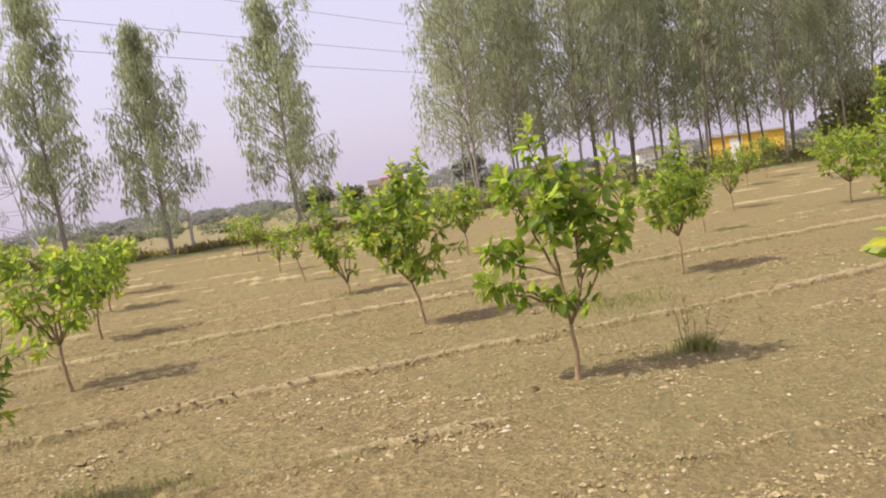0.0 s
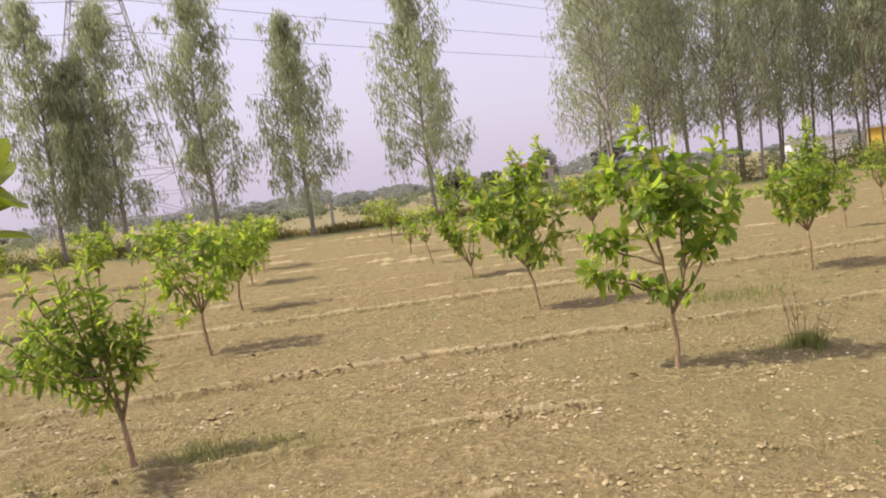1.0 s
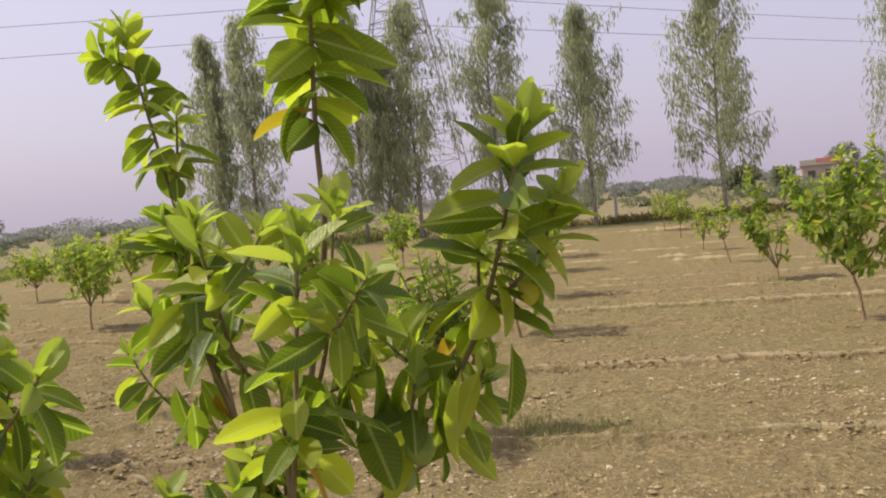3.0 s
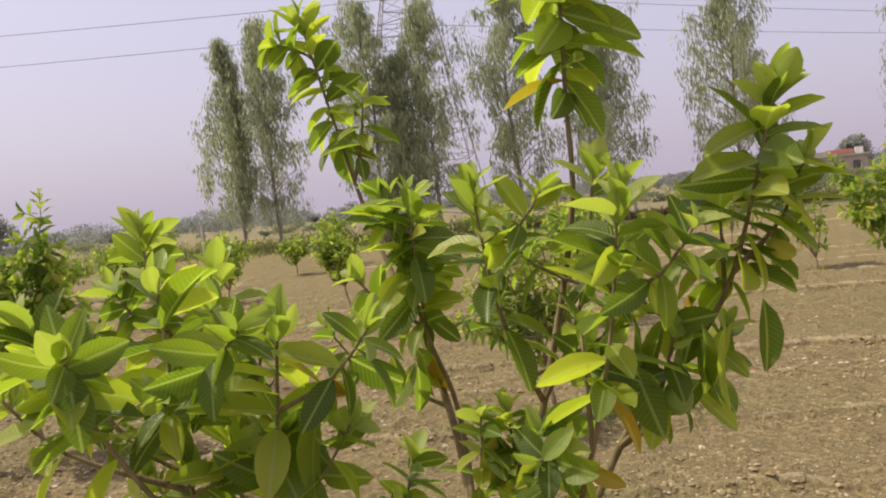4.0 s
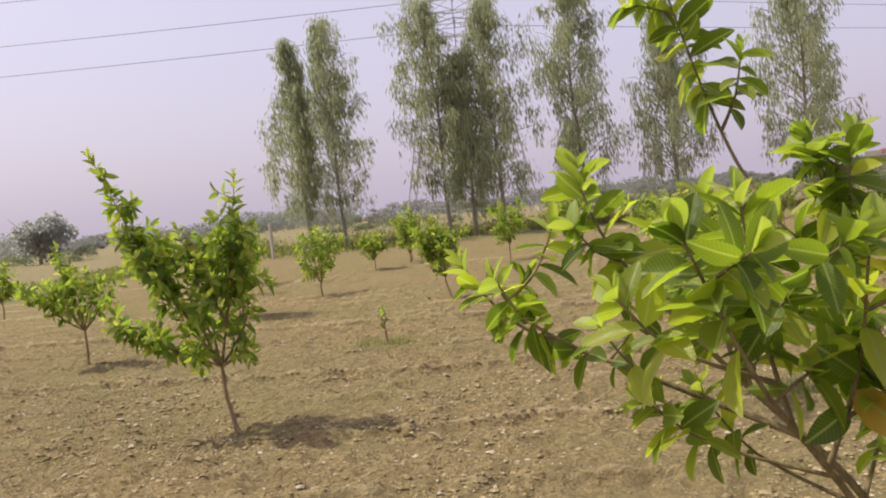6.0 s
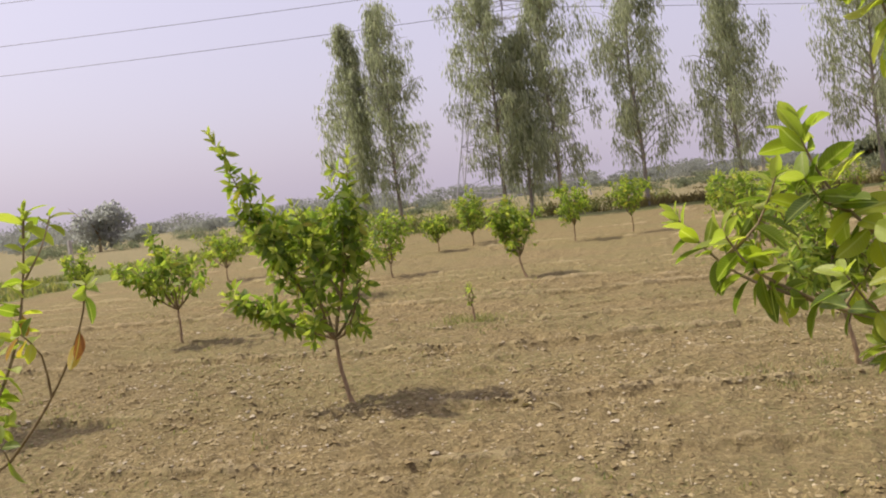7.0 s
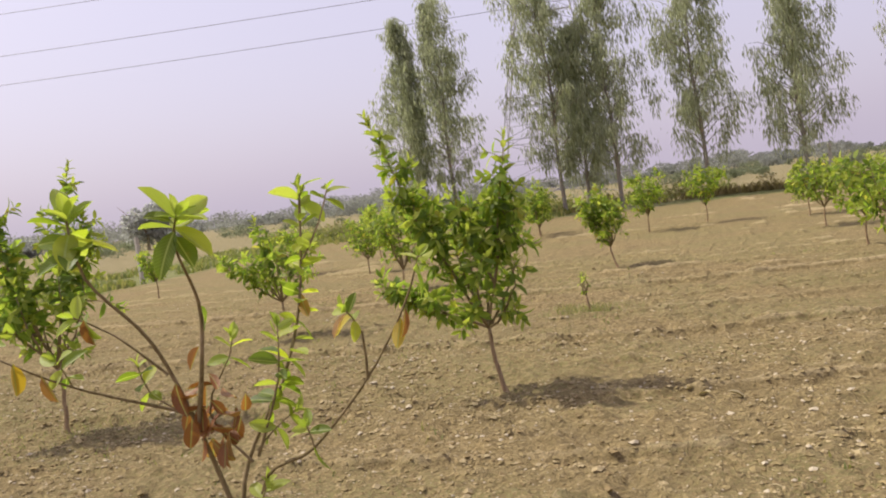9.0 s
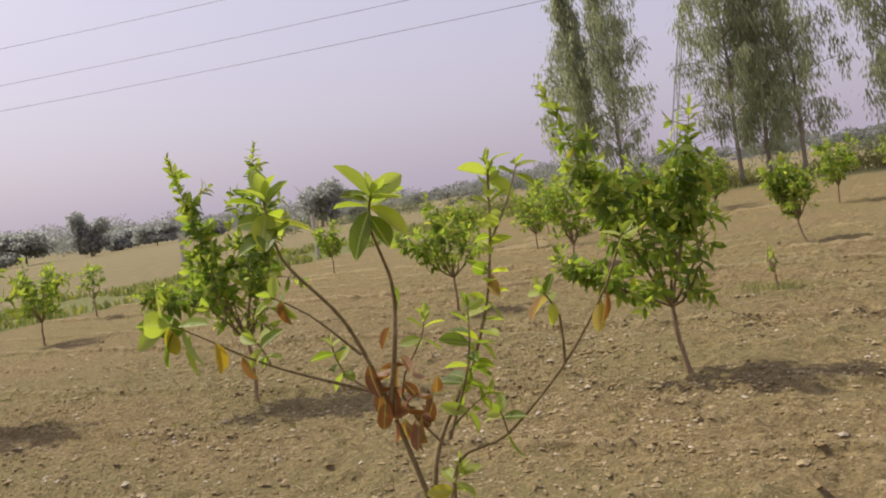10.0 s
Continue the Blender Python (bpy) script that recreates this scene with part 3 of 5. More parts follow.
guava(-7.2, 18.6, 1.4, 0.45, 107, 0.4)
guava(0.49, 17.1, 1.6, 0.45, 108, 0.45)
guava(-1.55, 13.1, 1.2, 0.26, 109, 0.2, extra=[(-1.9, 13.1, 1.75), (-2.1, 13.0, 1.2)], limbs=3, shoots=2, label="thin young guava tree with few leaves")
guava(-6.15, 26.0, 1.4, 0.42, 110, 0.4, leaf=0.13, gap=0.08)
guava(-5.0, 22.9, 1.45, 0.4, 111, 0.4, leaf=0.13, gap=0.08)
guava(-3.7, 19.0, 1.15, 0.25, 112, 0.25, limbs=4, shoots=2)
guava(-2.7, 16.1, 1.25, 0.26, 113, 0.45, (-0.1, 0.0), limbs=4, shoots=2)
guava(4.7, 15.1, 1.2, 0.24, 114, 0.3, limbs=4, shoots=2)
guava(6.75, 19.4, 1.5, 0.42, 115, 0.4, leaf=0.12, gap=0.06)
guava(10.0, 27.1, 1.6, 0.45, 116, 0.4, leaf=0.13, gap=0.08)
guava(11.8, 30.0, 1.8, 0.5, 117, 0.4, leaf=0.13, gap=0.08)
guava(8.3, 16.9, 1.6, 0.55, 118, 0.45)
guava(11.7, 25.0, 1.85, 0.55, 119, 0.4, leaf=0.13, gap=0.07)
guava(6.3, 11.3, 1.8, 0.6, 120, 0.45, extra=[(6.1, 11.4, 2.25)], limbs=7)
guava(2.25, 2.6, 1.2, 0.25, 121, 0.4, limbs=2, shoots=2, leaf=0.2, twiggy=4, bare_leader=0.72, extra=[(1.54, 2.82, 1.13), (1.62, 2.79, 1.04), (1.72, 2.74, 1.16)], label="guava tree with large pale green leaves")
guava(-2.6, 4.44, 0.85, 0.2, 122, 0.3, (-0.05, 0.02), limbs=2, shoots=1, leaf=0.12, gap=0.04, twiggy=3, bare_leader=0.2, keep=0.95, slim=0.72, extra=[(-2.7, 4.38, 1.34), (-2.93, 4.34, 1.38), (-2.42, 4.54, 1.12), (-2.88, 4.27, 0.78), (-2.66, 4.4, 0.92), (-2.5, 4.5, 0.95), (-3.06, 4.25, 1.3), (-2.91, 4.25, 1.02), (-3.0, 4.17, 0.95), (-2.45, 4.4, 0.8), (-2.8, 4.45, 1.3), (-2.86, 4.28, 0.55), (-2.85, 3.5, 0.84), (-2.82, 3.66, 1.0), (-2.8, 3.85, 0.78), (-2.85, 3.98, 1.05), (-2.75, 4.55, 1.0)], label="small guava tree with narrow upright shoots")
guava(-5.93, 2.95, 1.25, 0.32, 123, 0.52, (-0.08, -0.02), limbs=6, shoots=4, leaf=0.14, gap=0.045, twiggy=17, extra=[(-6.42, 2.3, 2.12), (-5.7, 2.95, 1.9), (-6.6, 2.42, 0.93), (-6.3, 2.5, 1.6), (-6.08, 2.7, 1.55), (-5.78, 3.02, 1.6)], low=0.4, label="dense guava tree with one long slanting leader")
guava(-8.4, 10.5, 1.25, 0.32, 124, 0.35, (-0.1, 0.0), limbs=6, extra=[(-8.85, 10.3, 1.2), (-8.6, 10.4, 1.4)])
guava(-10.6, 17.3, 1.75, 0.5, 125, 0.4)
guava(-9.6, 18.6, 1.6, 0.45, 126, 0.4)
guava(-14.1, 18.1, 1.8, 0.36, 127, 0.3)
guava(-10.5, 5.05, 1.3, 0.5, 128, 0.45, limbs=6, gap=0.06, extra=[(-10.65, 4.9, 1.52), (-10.95, 4.5, 1.12)])
guava(-11.45, 8.7, 1.6, 0.5, 129, 0.4)
guava(-12.2, 11.8, 1.5, 0.45, 130, 0.3)
guava(-15.2, 12.1, 1.5, 0.5, 131, 0.35, gap=0.06)
guava(-16.7, 14.3, 1.75, 0.42, 132, 0.4)
guava(-14.4, 16.8, 1.1, 0.35, 133, 0.3)
guava(-14.7, 19.1, 1.5, 0.4, 134, 0.3)
guava(-18.0, 12.6, 1.4, 0.45, 135, 0.35)
guava(-17.2, 2.1, 1.5, 0.42, 136, 0.4)
guava(-20.3, 4.1, 1.3, 0.25, 137, 0.4, limbs=4, shoots=2)
guava(-19.6, 9.6, 1.3, 0.35, 138, 0.4)
guava(-9.05, 1.25, 1.4, 0.42, 139, 0.55, limbs=6, shoots=3, leaf=0.14, gap=0.045, twiggy=17, extra=[(-9.23, 0.89, 2.1), (-8.9, 1.5, 2.12), (-9.2, 0.98, 1.7), (-8.85, 1.55, 1.72), (-9.4, 0.5, 1.05)], low=0.2, label="dense guava tree with two tall leaders")
guava(-11.22, -0.44, 1.5, 0.45, 141, 0.45, extra=[(-11.12, -0.44, 2.0)])
guava(-6.96, 6.42, 0.5, 0.08, 140, 0.2, limbs=3, shoots=1, leaf=0.07, label="tiny guava sapling in a tuft of grass")

# ---- the guava tree close to the path ----


def fine_outline(curl, fold):
    """One large leaf, 1 long: broad oval outline, raised halves, curved along its length, short stalk."""
    n, v, f = 7, [(-0.07, 0, 0.01)], []
    for i in range(n):
        t = 0.02 + 0.96 * i / (n - 1)
        w = 0.235 * (math.sin(math.pi * t ** 1.05)) ** 0.6 + 0.004
        for a in (-1, -0.5, 0, 0.5, 1):
            v.append((t, a * w, -curl * t * t + fold * abs(a) * w * 2 + 0.012 * math.sin(t * 20 + a * 3) * abs(a)))
    v.append((1.01, 0, -curl * 1.04))
    for j in range(4):
        f.append((0, 2 + j, 1 + j))
        for i in range(n - 1):
            a = 1 + i * 5 + j
            f.append((a, a + 1, a + 6, a + 5))
        f.append((1 + (n - 1) * 5 + j, 2 + (n - 1) * 5 + j, len(v) - 1))
    return v, f


def fine_leaf(name, mat, curl, fold):
    v, f = fine_outline(curl, fold)
    return leaf_mesh(name, np.array(v), f, [mat], *np.array([[(0, 0, 0)], [(1, 0, 0)], [(0, 0, 1)]], float), np.ones(1))


LEAF_KIND = {}
for mat_key, mat in (("green", near_leaf), ("young", near_young), ("yellow", yellow_leaf), ("brown", brown_leaf)):
    LEAF_KIND[mat_key] = [fine_leaf("leaf", mat, c, d) for c, d in ((0.12, 0.2), (0.3, 0.14), (0.02, 0.34))]


def put_leaf(parent, place, along, up, size, key, r, broad=1.0):
    x = Vector(along).normalized()
    y = Vector(up).cross(x).normalized()
    m = Matrix((x, y, x.cross(y))).transposed().to_4x4()
    ob = new("leaf", LEAF_KIND[key][int(r.integers(0, 3))])
    ob.parent = parent
    ob.matrix_basis = Matrix.Translation(place) @ m @ Matrix.Diagonal((size, size * broad * r.uniform(0.85, 1.1), size, 1))
    return ob


def polyline(points, step=0.05):
    """A smooth path through a few points."""
    pts = [Vector(p) for p in points]
    if len(pts) == 2:
        return bend(pts[0], pts[1], (0, 0, 0.01), 6)
    out = []
    for i in range(len(pts) - 1):
        p0, p1, p2, p3 = pts[max(i - 1, 0)], pts[i], pts[i + 1], pts[min(i + 2, len(pts) - 1)]
        n = max(2, int((p2 - p1).length / step))
        for k in range(n):
            t = k / n
            out.append(0.5 * (2 * p1 + (p2 - p0) * t + (2 * p0 - 5 * p1 + 4 * p2 - p3) * t * t + (3 * p1 - p0 - 3 * p2 + p3) * t ** 3))
    return out + [pts[-1]]


def close_tree():
    r = np.random.default_rng(11)
    x, y = -1.33, 0.62
    z = zat(x, y) - 0.02
    tree = thing("guava_tree", (x, y, z), "bushy guava tree with large glossy leaves and green fruit", "guava tree", "guava orchard")
    here = Vector((x, y, z))
    trunk = polyline([(x, y, z), (x + 0.02, y, 0.15), (x, y + 0.02, 0.32)], 0.06)
    part("trunk", mesh("trunk", *tube([p - here for p in trunk], [0.04 - 0.002 * i for i in range(len(trunk))], 10), [guava_bark]), tree)
    fork = Vector((x, y + 0.02, 0.3))
    limbs = []                      # path, thickness, leafy length, leaf size, gap

    def limb(points, rad, zone, leaf, gap=0.03):
        limbs.append((polyline(points, 0.045), rad, zone, leaf, gap))

    def branch_to(tip, low, zone, leaf, gap=0.03):
        """A side shoot from the nearest older limb below the tip, leaving it sideways and turning upright."""
        tip = Vector(tip)
        root = min((p for line, *_ in limbs for p in line[2:] if p.z < tip.z - low), key=lambda p: (p - tip).length + 0.6 * abs(tip.z - low - p.z))
        mid = root.lerp(tip, 0.5) + Vector(((tip.x - root.x) * 0.16, (tip.y - root.y) * 0.16, -0.06 * (tip.z - root.z)))
        limb([root, mid, tip], 0.007, zone, leaf, gap)

    # three tall leaders and the five limbs that carry the heads
    limb([fork, (-1.48, 0.9, 0.95), (-1.85, 1.15, 1.55), (-2.04, 1.18, 2.16)], 0.014, 0.46, 0.155, 0.026)
    limb([fork, (-1.22, 0.72, 0.9), (-1.08, 0.74, 1.46), (-1.06, 0.73, 1.75), (-1.06, 0.76, 2.18)], 0.014, 0.44, 0.165, 0.017)
    limb([fork, (-1.04, 0.82, 0.98), (-0.82, 0.81, 1.26), (-0.74, 0.82, 1.45), (-0.67, 0.83, 1.72)], 0.014, 0.4, 0.16, 0.021)
    limb([fork, (-1.45, 0.88, 0.95), (-1.53, 0.87, 1.25), (-1.6, 0.85, 1.57)], 0.012, 0.34, 0.15)
    limb([fork, (-1.5, 0.47, 0.75), (-1.78, 0.45, 1.06), (-2.05, 0.52, 1.34), (-2.16, 0.58, 1.56)], 0.014, 0.42, 0.15)
    limb([fork, (-1.5, 0.25, 0.82), (-1.62, 0.05, 1.1), (-1.72, -0.08, 1.42)], 0.013, 0.3, 0.15)
    limb([(-1.6, 0.46, 0.88), (-2.0, 0.42, 1.05), (-2.3, 0.42, 1.17), (-2.47, 0.45, 1.34)], 0.011, 0.55, 0.105)
    limb([fork, (-1.05, 0.5, 0.9), (-0.92, 0.41, 1.25), (-0.87, 0.39, 1.54)], 0.011, 0.42, 0.135)
    for tip, zone, leaf in (
        ((-1.43, 0.19, 1.36), 0.36, 0.15), ((-1.79, 0.44, 1.46), 0.34, 0.145), ((-1.19, 0.51, 1.57), 0.36, 0.135),
        ((-1.65, 0.14, 1.46), 0.3, 0.14), ((-1.5, 0.8, 1.57), 0.24, 0.14), ((-1.0, 0.68, 1.58), 0.2, 0.14),
    ):
        branch_to(tip, 0.45, zone, leaf)
    for tip in (
        (-1.8, 1.12, 1.88), (-1.9, 0.96, 1.24), (-1.72, 0.5, 1.31), (-0.97, 0.44, 1.32), (-1.34, 0.25, 1.18), (-1.86, -0.05, 1.3), (-2.02, 0.29, 1.18), (-2.2, 0.5, 1.42), (-2.32, 0.36, 1.3), (-0.88, 0.72, 1.24), (-0.8, 0.86, 1.24),
        (-1.3, 0.3, 1.0), (-1.06, 0.42, 1.12), (-1.95, 0.34, 1.0), (-0.8, 0.88, 1.52), (-0.63, 0.9, 1.58),
    ):
        branch_to(tip, 0.2, 0.2, 0.12)
    for tip in ((-1.22, 0.79, 0.95), (-1.31, 0.84, 1.06), (-1.36, 0.8, 1.05), (-1.45, 0.63, 1.01), (-1.85, 0.46, 1.0), (-1.2, 0.4, 0.9), (-1.42, 0.36, 0.92), (-1.1, 0.72, 0.86)):
        branch_to(tip, 0.25, 0.2, 0.105, 0.022)
    for line, rad, zone, leaf, _ in list(limbs[:14]):
        n = len(line)
        for k in range(1 if line[-1].z > 1.7 else 2):
            p = line[max(1, n - 2 - int(zone / 0.045 * r.uniform(0.25, 1.2)))]
            a, long = r.uniform(0, 6.28), r.uniform(0.09, 0.2)
            limb([p, p + Vector((math.cos(a) * long * 0.6, math.sin(a) * long * 0.6, long * 0.3)), p + Vector((math.cos(a) * long, math.sin(a) * long, long * r.uniform(0.4, 1.0)))], 0.005, 0.14, leaf * 0.8, 0.022)
    rows = []
    for line, rad, zone, leaf, gap in limbs:
        path = [p - here for p in line]
        n = len(path)
        branch = part("branch", mesh("branch", *tube(path, [max(0.003, rad * (1 - 0.8 * i / (n - 1))) for i in range(n)], 6), [twig_bark]), tree)
        rows += [(*row, branch) for row in shoot_leaves(path, r, gap, leaf * 0.92, zone, 0.7, 0.86)]
    # large old leaves that hang below the heads
    for anchor in ((-0.98, 0.7, 1.24), (-0.82, 0.78, 1.24), (-1.53, 0.87, 1.2), (-1.46, 0.24, 1.16), (-1.3, 0.82, 1.0)):
        for k in range(7):
            p = np.array(Vector(anchor) - here) + r.normal(0, 0.035, 3)
            rows.append((p, np.array((*r.normal(0, 0.3, 2), -1.0)), r.normal(0, 1, 3), r.uniform(0.11, 0.16), r.uniform(0.6, 0.9), branch))
    near = sorted(range(len(rows)), key=lambda i: (Vector(rows[i][0]) + here - Vector((-0.9, -1.0, 1.5))).length)
    single = set(near[:300])
    groups = {"green": [], "young": [], "yellow": []}
    for i, (p, v, up, size, rel, branch) in enumerate(rows):
        key = "young" if rel < 0.14 else ("yellow" if r.random() < 0.13 and rel > 0.8 else "green")
        if i in single:
            put_leaf(branch, p, v, up, size, key, r)
        else:
            groups[key].append((p, v, up, size))
    fine_v, fine_f = fine_outline(0.16, 0.2)
    rest = [(row, k) for k, key in enumerate(groups) for row in groups[key]]
    arr = [np.array([row[i] for row, _ in rest]) for i in range(4)]
    kinds = np.array([k for _, k in rest])
    part("foliage", leaf_mesh("foliage", np.array(fine_v), fine_f, [near_leaf, near_young, yellow_leaf], *arr, arr[3] * r.uniform(0.85, 1.1, len(rest)), kinds), tree, kind="stuff")
    for px, py, pz, size in ((-0.88, 0.72, 1.12, 0.03), (-0.93, 0.74, 1.05, 0.023)):
        bm = bmesh.new()
        bmesh.ops.create_uvsphere(bm, u_segments=16, v_segments=10, radius=size)
        bmesh.ops.translate(bm, verts=bm.verts, vec=Vector((px, py, pz)) - here)
        for vert in bm.verts:
            vert.co.z += 0.15 * (vert.co.z + here.z - pz)
        me = bpy.data.meshes.new("fruit")
        bm.to_mesh(me)
        bm.free()
        me.materials.append(fruit_m)
        me.polygons.foreach_set("use_smooth", [True] * len(me.polygons))
        part("fruit", me, tree, "unripe green guava fruit")


close_tree()


def sparse_shrub():
    """A thin young guava with long bare stems, leaves at the tips and a withered bunch in the middle."""
    r = np.random.default_rng(31)
    x, y = -4.62, -0.48
    z = zat(x, y) - 0.02
    tree = thing("guava_tree", (x, y, z), "spindly young guava with bare stems and withered brown leaves", "guava tree", "guava orchard")
    here = Vector((x, y, z))
    foot = (x, y, z)
    def stem(points, rad, zone, leaf, gap=0.03, keep=0.9, droop=0.6):
        path = [p - here for p in polyline(points, 0.05)]
        n = len(path)
        wood = part("stem", mesh("stem", *tube(path, [max(0.0025, rad * (1 - 0.7 * i / (n - 1))) for i in range(n)], 6), [twig_bark]), tree)
        for p, v, up, size, rel in shoot_leaves(path, r, gap, leaf, zone, droop, keep):
            put_leaf(wood, p, v, up, size, "young" if r.random() < 0.3 or rel < 0.2 else ("yellow" if r.random() < 0.07 else "green"), r, 1.1)

    # the long stems, each with a whorl at its tip
    stem([foot, (-4.68, -0.58, 0.5), (-4.7, -0.69, 0.9), (-4.69, -0.81, 1.17), (-4.73, -0.96, 1.38), (-4.73, -0.99, 1.56)], 0.012, 0.12, 0.12, 0.02, 0.95)
    stem([(-4.69, -0.69, 0.87), (-4.57, -0.73, 1.11), (-4.51, -0.76, 1.27), (-4.39, -0.9, 1.44), (-4.34, -0.92, 1.52)], 0.009, 0.07, 0.12, 0.014, 0.95, 0.5)
    stem([foot, (-4.69, -0.56, 0.6), (-4.64, -0.35, 0.98), (-4.62, -0.26, 1.23), (-4.62, -0.2, 1.57)], 0.011, 0.85, 0.09, 0.032, 0.8, 0.4)
    stem([(-4.62, -0.22, 1.46), (-4.62, -0.2, 1.58)], 0.004, 0.06, 0.12, 0.02)
    stem([(-4.61, -0.25, 1.32), (-4.57, -0.18, 1.45), (-4.54, -0.15, 1.56)], 0.005, 0.05, 0.1, 0.03)
    stem([foot, (-4.62, -0.54, 0.62), (-4.42, -0.48, 0.77), (-4.21, -0.43, 0.98), (-4.06, -0.4, 1.19), (-3.98, -0.41, 1.33)], 0.009, 0.06, 0.08, 0.024)
    stem([(-4.21, -0.43, 0.98), (-4.18, -0.46, 1.12), (-4.18, -0.52, 1.2)], 0.005, 0.05, 0.085, 0.016, 0.9, 0.6)
    stem([(-4.71, -0.73, 0.94), (-4.86, -0.97, 1.07), (-4.9, -1.16, 1.2), (-4.91, -1.25, 1.26)], 0.006, 0.09, 0.125, 0.024, 0.9, 1.2)
    # short side shoots low down
    stem([(-4.7, -0.76, 1.06), (-4.79, -0.86, 1.2), (-4.84, -0.95, 1.27)], 0.005, 0.07, 0.1, 0.03)
    stem([(-4.66, -0.5, 0.73), (-4.6, -0.43, 0.96), (-4.59, -0.41, 1.14)], 0.006, 0.26, 0.09, 0.036, 0.85)
    stem([(-4.63, -0.55, 0.73), (-4.65, -0.67, 0.92), (-4.56, -0.64, 1.09), (-4.55, -0.63, 1.15)], 0.005, 0.12, 0.075, 0.03)
    stem([(-4.7, -0.7, 0.92), (-4.77, -0.78, 1.0), (-4.79, -0.8, 1.1)], 0.004, 0.1, 0.08, 0.03)
    stem([(-4.86, -0.97, 1.07), (-4.88, -1.0, 1.15)], 0.003, 0.06, 0.08, 0.025)
    stem([(-4.42, -0.48, 0.77), (-4.4, -0.52, 0.85)], 0.003, 0.06, 0.07, 0.03)
    stem([(-4.66, -0.55, 0.5), (-4.58, -0.55, 0.66)], 0.004, 0.12, 0.085, 0.03)
    stem([(-4.66, -0.5, 0.75), (-4.56, -0.4, 0.86)], 0.004, 0.1, 0.085, 0.03)
    for k in range(34):
        along_it = r.random()
        p = Vector((-4.67, -0.69, 1.04)).lerp(Vector((-4.62, -0.63, 0.86)), along_it) + Vector(r.normal(0, 1, 3)) * 0.038 - here
        put_leaf(tree, p, r.normal(0, 0.45, 3) + (0, 0, -0.75), r.normal(0, 1, 3), r.uniform(0.065, 0.105), "brown", r, 1.05)
    for px, py, pz, key in ((-4.88, -1.12, 1.17, "yellow"), (-4.87, -1.05, 1.12, "brown"), (-4.91, -1.24, 1.24, "yellow"), (-4.17, -0.53, 1.19, "brown"), (-4.06, -0.4, 1.18, "brown"), (-4.08, -0.4, 1.15, "yellow"), (-4.62, -0.26, 1.22, "yellow"), (-4.8, -0.94, 1.26, "brown"), (-4.52, -0.75, 1.26, "green"), (-4.42, -0.48, 0.78, "green")):
        put_leaf(tree, Vector((px, py, pz)) - here, r.normal(0, 0.25, 3) + (0, 0, -0.8), r.normal(0, 1, 3), r.uniform(0.075, 0.1), key, r)


sparse_shrub()

# ---- weeds, clods, straw ----


def tufts(name, spots, blades, high, mat, seed, label, category, wide=0.006):
    r = np.random.default_rng(seed)
    b = Builder()
    for x, y, spread_r, scale in spots:
        n = int(blades * scale)
        for _ in range(n):
            px, py = x + r.normal(0, spread_r), y + r.normal(0, spread_r)
            pz = zat(px, py) - 0.01 if n < 40 else z_of[(x, y)]
            hgt = high * scale * r.uniform(0.4, 1.1)
            dx, dy = r.normal(0, 0.35, 2) * hgt
            a = r.uniform(0, 6.28)
            w = wide * r.uniform(0.6, 1.3)
            ox, oy = math.cos(a) * w, math.sin(a) * w
            b.add([(px - ox, py - oy, pz), (px + ox, py + oy, pz), (px + dx * 0.5 + ox * 0.7, py + dy * 0.5 + oy * 0.7, pz + hgt * 0.6), (px + dx * 0.5 - ox * 0.7, py + dy * 0.5 - oy * 0.7, pz + hgt * 0.6), (px + dx * 1.3, py + dy * 1.3, pz + hgt)], [(0, 1, 2, 3), (3, 2, 4)])
    return tagged(new(name, b.done(name, [mat])), label, category, kind="stuff")


z_of = {}
r = np.random.default_rng(77)
clumps = [(1.78, 6.25, 0.075, 1.5), (1.82, 6.24, 0.04, 2.2), (1.66, 6.2, 0.16, 1.0), (-2.22, 4.55, 0.13, 1.5), (-2.0, 4.6, 0.18, 1.1), (-2.78, 4.42, 0.16, 1.1), (-1.7, 4.66, 0.14, 0.9), (-3.18, 4.12, 0.12, 0.8), (-2.9, 3.8, 0.12, 0.7), (-6.96, 6.42, 0.2, 1.5), (-6.75, 6.45, 0.22, 1.3), (-7.15, 6.4, 0.18, 1.1), (1.55, 8.8, 0.2, 1.7), (2.0, 8.9, 0.2, 1.5), (-5.85, 3.0, 0.08, 0.5), (-9.0, 1.2, 0.2, 0.9), (-1.55, 13.1, 0.12, 1.0)]
for x, y, *_ in clumps:
    z_of[(x, y)] = zat(x, y) - 0.015
tufts("weed_tufts", clumps, 130, 0.075, weed_leaf, 41, "small green grass tufts in the bare soil", "grass", 0.0035)


